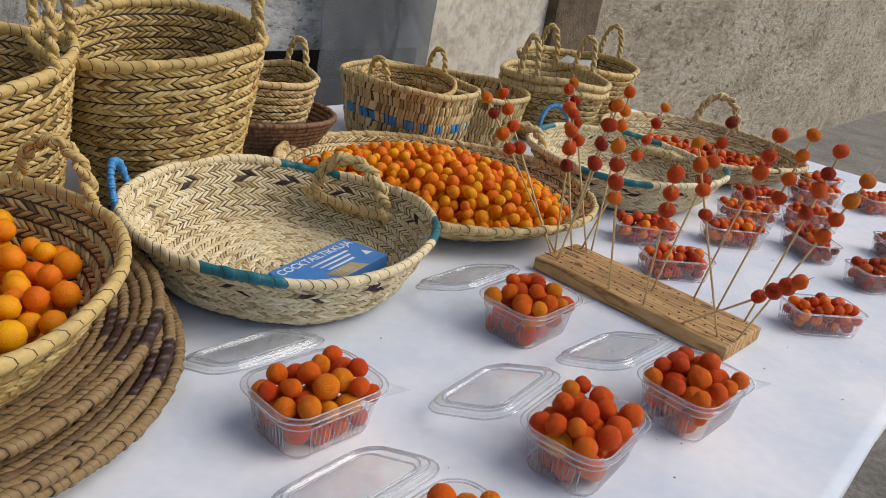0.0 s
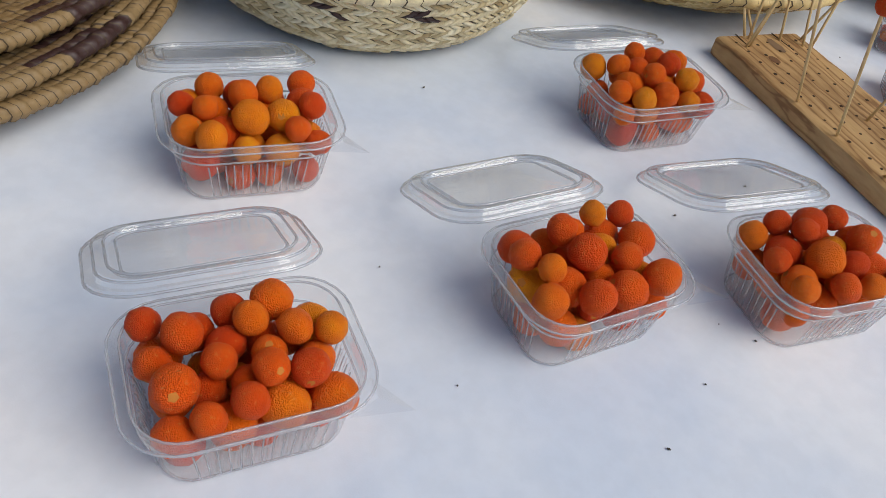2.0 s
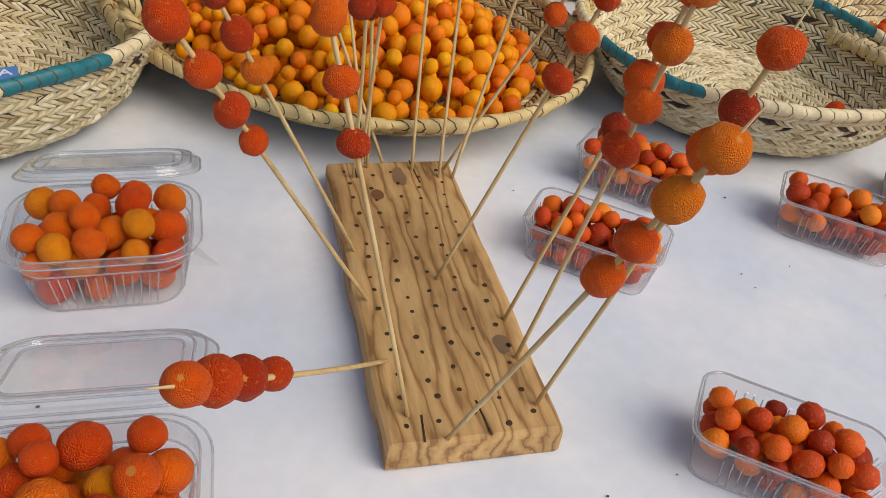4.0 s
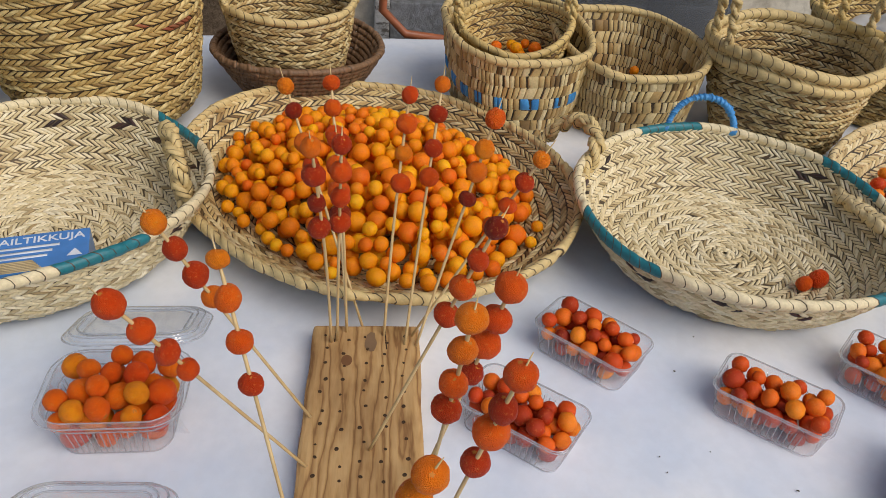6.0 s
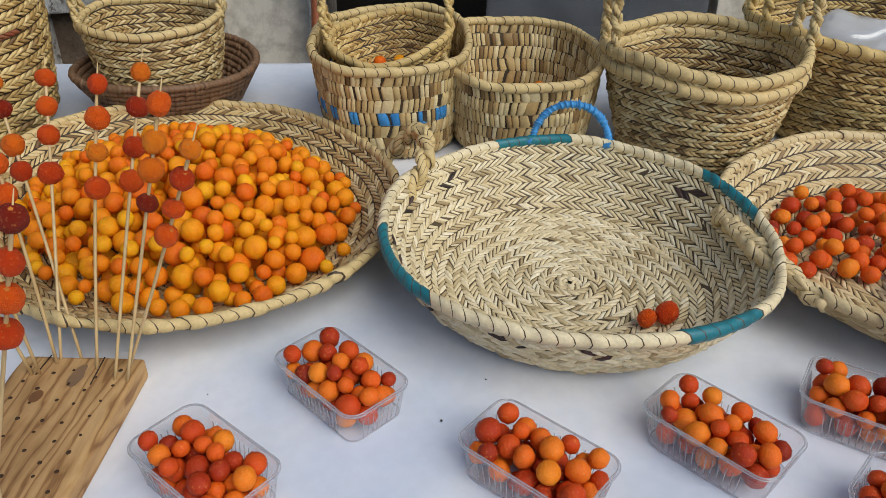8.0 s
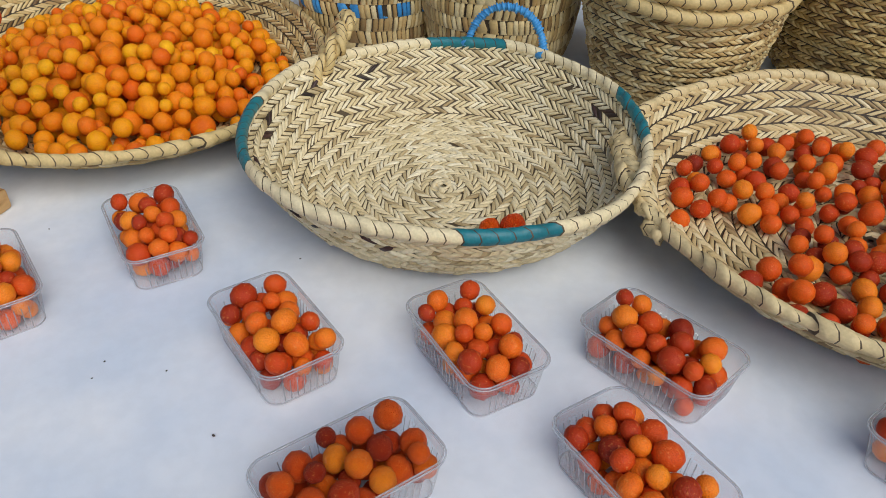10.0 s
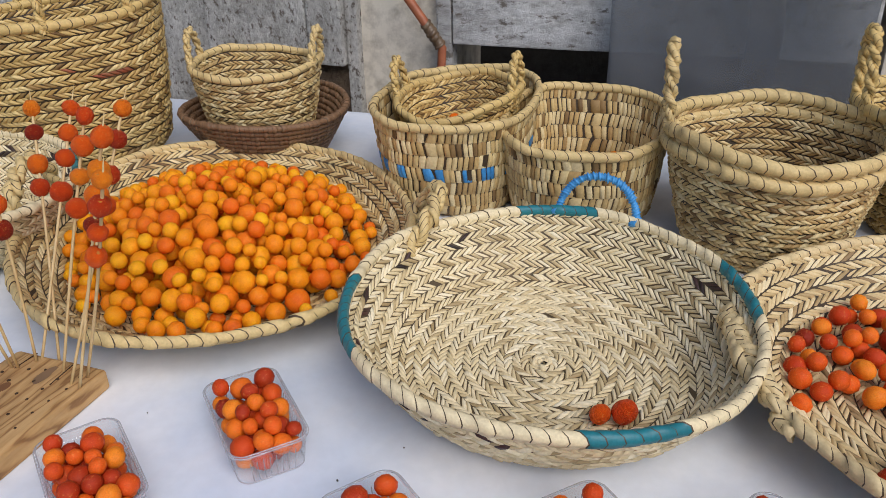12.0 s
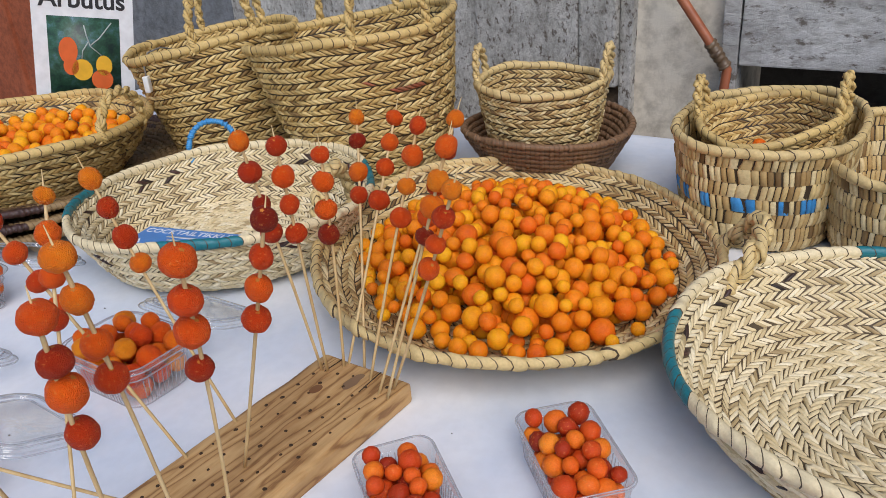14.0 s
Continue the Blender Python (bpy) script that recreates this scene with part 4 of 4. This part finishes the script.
rng = random.Random(5)
spots = pile(rng, 960, lambda x, y, r: (x / 0.258) ** 2 + (y / 0.205) ** 2 < 1, 0.0082, 0.0152, lambda x, y: 0.004 + 0.036 * max(0, (x / 0.258) ** 2 + (y / 0.205) ** 2 - 0.55), 9,
             lambda x, y: 0.040 + 0.066 * (1 - ((x / 0.258) ** 2 + (y / 0.205) ** 2)), (0.258, 0.205))
heap("yellow", spots, p_ob.matrix_world.copy(), rng, "large heap of yellow-orange warty arbutus berries on the platter")
rng = random.Random(6)
spots = pile(rng, 270, lambda x, y, r: (x / 0.200) ** 2 + (y / 0.175) ** 2 < 1 and ((x + 0.03) ** 2 + (y + 0.13) ** 2 > 0.0030), 0.0092, 0.0128, lambda x, y: 0.004, 8, lambda x, y: 0.042, (0.200, 0.175))
heap("scattered", spots, r_ob.matrix_world @ Matrix.Translation((0, -0.018, 0)), rng, "scattered red warty arbutus berries on the flat platter")
for x, y, r in ((0.926, 1.903, 0.0135), (0.921, 1.880, 0.0110)):
    lay_berries("orange", [(x, y, TOP + 0.008 + r, r)], Matrix.Identity(4), random.Random(2), "single red arbutus berry in the empty bowl", "berries in the empty bowl")

# baskets along the back
tub("shopping_basket", 0.022, 1.266, TOP + 0.018, 87, (0.186, 0.166), (0.130, 0.114), 0.256, GOLD, 31, "tall golden palm-leaf shopping basket with rope handles", tilt=(0, -7), handles=[(72, 120, 0.12, 0.0), (283, 325, 0.11, 0.0)],
    marks=lambda u, r: RED if (r in (7, 9) and within(u, 285, 318) and math.sin(u * 90) > -0.1) else None, group="tall baskets")
tub("shopping_basket", -0.092, 0.968, TOP + 0.015, 84, (0.164, 0.150), (0.112, 0.102), 0.236, GOLD, 35, "tall golden palm-leaf shopping basket with a wide mouth", tilt=(0, -7), handles=[(72, 120, 0.12, 0.0), (283, 325, 0.11, 0.0)], group="tall baskets")
coiled("coiled_bowl", 0.062, 1.574, TOP, 0.149, 0.092, 0.094, BROWN, 3, "dark brown coiled bowl under a small basket", 0.0105)
tub("small_basket", 0.055, 1.566, TOP + 0.034, 72, (0.114, 0.112), (0.086, 0.084), 0.136, STRAW, 41, "small palm-leaf basket with two handles standing in a brown bowl", handles=[(-14, 14, 0.055, 0.006), (166, 194, 0.055, 0.006)], row=0.0078, pitch=0.0096, group="small baskets", hr=0.0065, rim_r=0.006)
tub("blue_marked_basket", 0.286, 1.882, TOP, 62.5, (0.121, 0.166), (0.101, 0.135), 0.152, STRAW, 43, "squarish coiled basket with a row of blue stitches", power=2.7, stitch=True,
    marks=lambda u, r: BLUE if r == 3 and math.sin(u * 19) > 0.0 else None, rim_r=0.0065, group="coiled baskets", wave=0.004)
inner, inner_sh = tub("small_basket", 0.284, 1.890, TOP + 0.062, 61, (0.099, 0.117), (0.072, 0.084), 0.092, GOLD, 45, "small golden basket with berries nested in another basket", handles=[(-14, 14, 0.055, 0.004), (166, 194, 0.055, 0.004)], tilt=(2, -5), row=0.0075, pitch=0.0092, group="small baskets", hr=0.0065, rim_r=0.006)
tub("oblong_basket", 0.386, 2.060, TOP, 63.5, (0.124, 0.164), (0.105, 0.136), 0.132, STRAW, 47, "oblong coiled palm basket with a few berries inside", power=2.7, stitch=True, rim_r=0.0065, group="coiled baskets", wave=0.004)
tub("round_basket", 0.596, 2.243, TOP, 62, (0.142, 0.142), (0.104, 0.104), 0.168, STRAW, 49, "round palm-leaf basket with a doubled braided rim", handles=[(172, 192, 0.105, 0.004), (-12, 12, 0.095, 0.004)], rim2=True, row=0.0078, pitch=0.0096, rim_r=0.008, group="round baskets")
tub("round_basket", 0.635, 2.560, TOP, 62, (0.190, 0.175), (0.148, 0.134), 0.174, GOLD, 51, "round palm-leaf basket holding a crumpled plastic bag", handles=[(172, 192, 0.10, 0.004), (-12, 12, 0.10, 0.004)], row=0.0078, pitch=0.0096, rim_r=0.008, group="round baskets")

rng = random.Random(8)
spots = pile(rng, 26, lambda x, y, r: (x / 0.062) ** 2 + (y / 0.064) ** 2 < 1, 0.009, 0.012, lambda x, y: 0.006, 3, None, (0.062, 0.064))
heap("yellow", spots, inner.matrix_world.copy(), rng, "few orange arbutus berries in a small nested basket")
spots = pile(rng, 9, lambda x, y, r: (x / 0.066) ** 2 + (y / 0.035) ** 2 < 1, 0.009, 0.012, lambda x, y: 0.005, 1, None, (0.066, 0.035))
heap("yellow", spots, Matrix.Translation((0.346, 2.078, TOP)) @ pose(0, 0, 0, 0, 0, 63), rng, "few dull orange berries in the oblong basket")


# trays stacked at the near end, with a fruit basket on them
def patches(t, row):
    k = math.sin(t * 2 * math.pi * 5 + 0.6 * math.sin(row))
    return DARK if k > 0.80 and row in (0, 1, 3, 4) else None


SX, SY = 0.062, 0.632
for i, (dx, dy, r) in enumerate(((0.0, 0.0, 0.316), (0.004, -0.012, 0.310), (-0.010, 0.008, 0.300))):
    coiled("coiled_tray", SX + dx, SY + dy, TOP + 0.016 * i, r, 0.19, 0.028, COIL, 61 + i, "worn coiled tray with dark patches in a stack", 0.0120, patches if i else None, "tray")
fruit_basket, fb_sh = tub("fruit_basket", 0.092, 0.612, TOP + 0.026, 80, (0.240, 0.238), (0.158, 0.163), 0.118, GOLD, 71, "golden palm-leaf basket of orange berries on stacked trays", handles=[(-15, 13, 0.062, 0.004), (164, 196, 0.062, 0.004)], row=0.0105, pitch=0.0125, hr=0.0085)
rng = random.Random(12)
spots = pile(rng, 460, lambda x, y, r: (x / 0.215) ** 2 + (y / 0.215) ** 2 < 1, 0.0115, 0.0155, lambda x, y: 0.012, 10, lambda x, y: 0.108, (0.215, 0.215),
             lambda x, y, z, r: math.hypot(x, y) + r < 0.156 + 0.62 * z)
heap("yellow", spots, fruit_basket.matrix_world.copy(), rng, "orange warty arbutus berries filling the fruit basket")

# ---- boxes and punnets ----
for i, (x, y, a) in enumerate(((0.508, 0.742, 58), (0.687, 0.582, 62), (0.694, 1.074, 61), (0.785, 0.803, 66), (0.909, 0.953, 58), (0.524, 0.424, 58))):
    hinged_box(x, y, a, 100 + i)
for i, (x, y, a) in enumerate(((0.912, 1.414, 22), (0.864, 1.554, 16), (1.038, 1.659, 21), (1.087, 1.818, 15.5), (1.131, 1.963, 28.5), (1.195, 1.698, 111), (1.238, 1.895, 18),
                               (1.139, 1.325, 22), (1.290, 2.118, 24), (1.328, 2.249, 40), (1.458, 2.161, 30), (1.300, 1.586, 30), (1.392, 1.778, 100))):
    punnet(x, y, a, 200 + i)

# ---- skewer board ----
BOARD_T = 0.024
board_c = Vector((0.856, 1.257, 0))
board_turn = -31.2
bm = slab(0.342, 0.121, BOARD_T, 0.004)
bmesh.ops.subdivide_edges(bm, edges=[e for e in bm.edges if e.calc_length() > 0.05], cuts=22, use_grid_fill=True)
for v in bm.verts:
    p = v.co * 26
    edge = max(0, (abs(v.co.y) - 0.052) / 0.007, (abs(v.co.x) - 0.164) / 0.0075)
    if v.co.z > 0.004:
        v.co += Vector((noise.noise(p), noise.noise(p + Vector((7, 0, 0))), 0.6 * noise.noise(p + Vector((0, 7, 0))) - 0.5)) * 0.0022 * min(edge, 1)
skewer_board = thing("skewer_board", Matrix.Translation(board_c + Vector((0, 0, TOP))) @ pose(0, 0, 0, 0, 0, board_turn), "worn pine board drilled with rows of small holes for skewers", "board")
part("plank", bm, WOOD, skewer_board, smooth=False)
rng = random.Random(4)
# holes are not cut: dark discs on the wood paint their shaded insides
for i in range(15):
    for j in range(5):
        hx, hy = -0.150 + i * 0.0215 + (0.006 if j % 2 else 0) + rng.uniform(-0.004, 0.004), -0.043 + j * 0.0215 + rng.uniform(-0.003, 0.003)
        if i == j == 0:
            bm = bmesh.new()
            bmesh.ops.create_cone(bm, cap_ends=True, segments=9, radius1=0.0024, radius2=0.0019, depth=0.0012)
            hole_disc = bpy.data.meshes.new("hole_disc")
            bm.to_mesh(hole_disc)
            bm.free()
            hole_disc.materials.append(HOLLOW_SHADE)
        ob = put("hole_shade_disc", hole_disc, skewer_board)
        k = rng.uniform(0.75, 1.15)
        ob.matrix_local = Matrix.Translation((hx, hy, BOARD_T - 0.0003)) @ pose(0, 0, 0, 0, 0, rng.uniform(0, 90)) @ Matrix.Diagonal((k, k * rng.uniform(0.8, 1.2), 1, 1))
bm = bmesh.new()
bmesh.ops.create_circle(bm, cap_ends=True, segments=18, radius=1, matrix=Matrix.Translation((-0.112, -0.020, BOARD_T + 0.0003)) @ Matrix.Diagonal((0.0085, 0.0060, 1, 1)))
part("knot", bm, KNOT, skewer_board, "dark red-brown knot in the wood")
for cx, cy, length, wide, seed in ((-0.142, 0.006, 0.034, 0.0125, 3), (0.088, 0.040, 0.022, 0.012, 8)):
    rim = []
    for k in range(22):
        t = k / 22 * 2 * math.pi
        r = 1 + 0.35 * noise.noise(Vector((math.cos(t) * 1.4, math.sin(t) * 1.4, seed)))
        rim.append((cx + length / 2 * r * math.cos(t), cy + wide / 2 * r * math.sin(t), BOARD_T + 0.0003))
    put("stain", mesh_of("stain", rim, [tuple(range(22))], [STAIN], smooth=False), skewer_board, "dark damp stain on the wood")
# thin dark slivers laid on top paint the shade in the wood's cracks
for x, y, w, a in ((-0.150, 0.022, 0.040, 4), (-0.156, -0.034, 0.030, -3), (0.154, 0.008, 0.030, 6), (0.158, -0.034, 0.022, -5)):
    bm = slab(w, 0.0013, 0.0006, 0.0)
    ob = part("crack", bm, HOLLOW_SHADE, skewer_board)
    ob.matrix_local = Matrix.Translation((x, y, BOARD_T - 0.0002)) @ pose(0, 0, 0, 0, 0, a)


# ---- skewers ----
SKEWERS = [((0.962, 1.145), (0.860, 1.140, 1.040)), ((0.987, 1.153), (1.085, 1.172, 1.030)), ((1.005, 1.220), (1.063, 1.250, 1.046)), ((0.910, 1.173), (0.992, 0.980, 0.941)),
           ((0.934, 1.266), (0.990, 1.300, 1.042)), ((0.967, 1.243), (1.020, 1.243, 1.062)), ((0.868, 1.256), (0.925, 1.337, 1.041)), ((0.856, 1.201), (0.835, 1.068, 1.011)),
           ((0.803, 1.231), (0.760, 1.122, 1.022)), ((0.714, 1.298), (0.751, 1.266, 1.042)), ((0.716, 1.304), (0.747, 1.298, 1.036)), ((0.709, 1.320), (0.690, 1.322, 1.008)),
           ((0.708, 1.342), (0.548, 1.334, 1.007)), ((0.705, 1.323), (0.566, 1.381, 1.011)), ((0.737, 1.352), (0.671, 1.418, 1.026)), ((0.762, 1.364), (0.675, 1.456, 1.034)),
           ((0.750, 1.378), (0.835, 1.462, 1.025)), ((0.768, 1.374), (0.770, 1.454, 1.039))]
for i, ((bx, by), top) in enumerate(SKEWERS):
    rng = random.Random(300 + i)
    foot, head = Vector((bx, by, TOP + BOARD_T - 0.006)), Vector(top)
    way = (head - foot).normalized()
    length = (head - foot).length
    sk = thing("berry_skewer", Matrix.Translation(foot), "bamboo skewer threaded with red arbutus berries stuck in the board", "skewer", "skewers in the board")
    n = 8
    bend = way.cross(Vector((0, 0, 1))).normalized() * rng.uniform(-0.004, 0.004)
    line = [way * ((length + 0.022) * k / n) + bend * math.sin(math.pi * k / n) for k in range(n + 1)]
    rad = np.array([0.0016] * n + [0.0003])
    put("stick", mesh_of("stick", *tube(line, rad), [STICK]), sk)
    for q in range(4):
        at = length * (1.0 - (0.098 if i == 3 else 0.110) * q - rng.uniform(-0.012, 0.012))
        r = rng.uniform(0.0088, 0.0122)
        ob = put("berry", rng.choice(BERRIES["dark"]), sk)
        ob.matrix_local = Matrix.Translation(way * at) @ way.to_track_quat("Z", "Y").to_matrix().to_4x4() @ pose(0, 0, 0, rng.uniform(-25, 25), rng.uniform(-25, 25), rng.uniform(0, 360)) @ Matrix.Diagonal((r, r, r * rng.uniform(0.9, 1.05), 1))

# ---- card box of sticks in the near bowl ----
def lettering(name, body, size, mat, m, parent, space=1.0, bold=0.0):
    cu = bpy.data.curves.new(name, "FONT")
    cu.body, cu.size, cu.extrude, cu.align_x, cu.align_y, cu.space_character, cu.offset = body, size, 0.0002, "CENTER", "CENTER", space, bold
    tmp = new(name, cu)
    bpy.context.view_layer.update()
    me = bpy.data.meshes.new_from_object(tmp.evaluated_get(bpy.context.evaluated_depsgraph_get()))
    bpy.data.objects.remove(tmp)
    me.materials.clear()
    me.materials.append(mat)
    ob = put(name, me, parent)
    ob.matrix_local = m
    return ob


stick_box = thing("stick_box", Matrix.Translation((0.417, 1.031, TOP + 0.014)) @ pose(0, 0, 0, 0, 0, 74), "flat blue card box of cocktail sticks lying in the bowl", "box")
part("carton", slab(0.172, 0.078, 0.036, 0.0012), CARD_BLUE, stick_box, smooth=False)
lettering("title", "COCKTAILTIKKUJA", 0.0185, CARD_WHITE, Matrix.Translation((0, 0.025, 0.0363)), stick_box, 1.0, 0.0002)
for k, (y, w) in enumerate(((0.010, 0.085), (0.0, 0.070), (-0.010, 0.060))):
    part("print_line", slab(w, 0.0045, 0.0004, 0, (0.01, y, 0.0361)), CARD_WHITE, stick_box)
for k in range(7):
    part("printed_stick", slab(0.060, 0.0026, 0.0004, 0, (-0.005 + 0.002 * k, -0.018 - 0.0032 * k, 0.0361)), CARD_TAN, stick_box)
for sx in (-0.07, 0.07):
    bm = bmesh.new()
    bmesh.ops.create_circle(bm, cap_ends=True, segments=3, radius=0.010, matrix=Matrix.Translation((sx, -0.012, 0.0362)))
    part("emblem", bm, CARD_WHITE, stick_box)

# ---- sign ----
X, Z = Vector((-0.47, 0.883, 0)), Vector((0.883, 0.47, 0))
sm = Matrix.Identity(4)
for k, c in enumerate((X, Vector((0, 0, 1)), Z)):
    sm.col[k] = (*c, 0)
sm.col[3] = (-0.196, 0.578, TOP + 0.002, 1)
sign = thing("paper_sign", sm @ pose(0, 0, 0, 0, 0, -11) @ Matrix.Diagonal((1.07, 1.07, 1, 1)), "white paper sign headed Arbutus with a berry photograph", "sign")
part("sheet", slab(0.182, 0.345, 0.0016, 0.0003, (0, 0.1725, -0.0016)), PAPER, sign, smooth=False)
lettering("heading", "Arbutus", 0.047, INK, Matrix.Translation((0.0, 0.302, 0.0003)), sign, 1.0, 0.0010)
part("photograph", slab(0.130, 0.150, 0.0005, 0, (0.0, 0.195, 0)), PHOTO_GREEN, sign)
for x, y, a, c, mat in ((-0.030, 0.205, 0.017, 0.026, PHOTO_RED), (-0.026, 0.175, 0.014, 0.018, PHOTO_RED), (-0.006, 0.168, 0.019, 0.021, PHOTO_YELLOW), (0.034, 0.178, 0.015, 0.020, PHOTO_YELLOW), (0.030, 0.150, 0.020, 0.020, PHOTO_RED)):
    bm = bmesh.new()
    bmesh.ops.create_circle(bm, cap_ends=True, segments=24, radius=1, matrix=Matrix.Translation((x, y, 0.0008 + 0.0002 * (y < 0.18))) @ Matrix.Diagonal((a, c, 1, 1)))
    part("printed_berry", bm, mat, sign)
for pts in (((0.0, 0.255), (0.004, 0.235), (0.010, 0.215), (0.030, 0.198)), ((0.008, 0.225), (-0.004, 0.205), (-0.006, 0.190)), ((0.010, 0.216), (0.028, 0.232), (0.050, 0.262))):
    put("printed_stem", mesh_of("printed_stem", *tube([(x, y, 0.0010) for x, y in pts], 0.0012, 6), [PHOTO_STEM]), sign)

# ---- lamp cable with its white plug ----
cable = thing("plug_cable", Matrix.Translation((-0.005, 0.855, 0)), "thin grey cable with a white plug hanging from a basket", "cable")
line = [(-0.10, 0.05, 0.955), (-0.06, 0.03, 0.985), (-0.01, 0.015, 1.000), (0.025, 0.005, 0.998), (0.040, 0.0, 0.975), (0.042, 0.0, 0.958)]
put("wire", mesh_of("wire", *tube(line, 0.0016), [CABLE]), cable)
part("plug", slab(0.014, 0.010, 0.030, 0.002, (0.042, 0.0, 0.930)), WHITE_PLASTIC, cable, "white plastic plug")

# ---- hose on the wall ----
hose = thing("hose", wall_pose(0, 0, 0), "orange-brown hose with a taped coupling against the wall", "hose")
put("pipe", mesh_of("pipe", *tube(hose_pts, 0.0105, 12), [HOSE]), hose)
c0, c1 = hose_pts[2], hose_pts[3]
cord("tape", np.array([c0 + (c1 - c0) * t for t in np.linspace(0.1, 0.95, 8)]), 0.0145, 0.011, TAPE, hose, "brown tape wound round the pipe", slant=0.4, bulge=0.15)

# ---- crumpled bag in the round basket ----
bm = bmesh.new()
bmesh.ops.create_icosphere(bm, subdivisions=4, radius=1)
for v in bm.verts:
    p = v.co.copy()
    k = 1 + 0.35 * noise.noise(p * 1.7) + 0.16 * abs(noise.noise(p * 4.5)) + 0.07 * abs(noise.noise(p * 11))
    v.co = Vector((p.x * 0.085, p.y * 0.100, p.z * 0.052)) * k
bag = part("plastic_bag", bm, BAG, None)
bag.matrix_world = Matrix.Translation((0.625, 2.530, TOP + 0.128))
tagged(bag, "crumpled white translucent plastic bag stuffed in a basket", "bag")

# ---- crumbs on the cloth ----
CRUMB = plain("dark_crumb", (0.05, 0.04, 0.03), 0.8)
rng = random.Random(9)
bm = bmesh.new()
bmesh.ops.create_icosphere(bm, subdivisions=1, radius=1)
crumb = bpy.data.meshes.new("crumb")
bm.to_mesh(crumb)
bm.free()
crumb.materials.append(CRUMB)
for i in range(46):
    s, d = rng.uniform(0.45, 2.4), rng.uniform(-0.50, 0.2)
    if i < 6:
        x, y = ((0.873, 0.882), (0.659, 0.734), (0.520, 0.952), (1.031, 1.508), (1.036, 1.567), (0.905, 1.690))[i]
    else:
        x, y = place(s, d, 0)[:2]
    ob = new("crumb", crumb)
    r = rng.uniform(0.0006, 0.0012)
    ob.matrix_world = Matrix.Translation((x, y, TOP + 0.0005)) @ pose(0, 0, 0, 0, 0, rng.uniform(0, 180)) @ Matrix.Diagonal((r * rng.uniform(1, 1.9), r, r * 0.6, 1))
    tagged(ob, "tiny dark plant crumb lying on the white cloth", "crumb", "crumbs on the cloth")
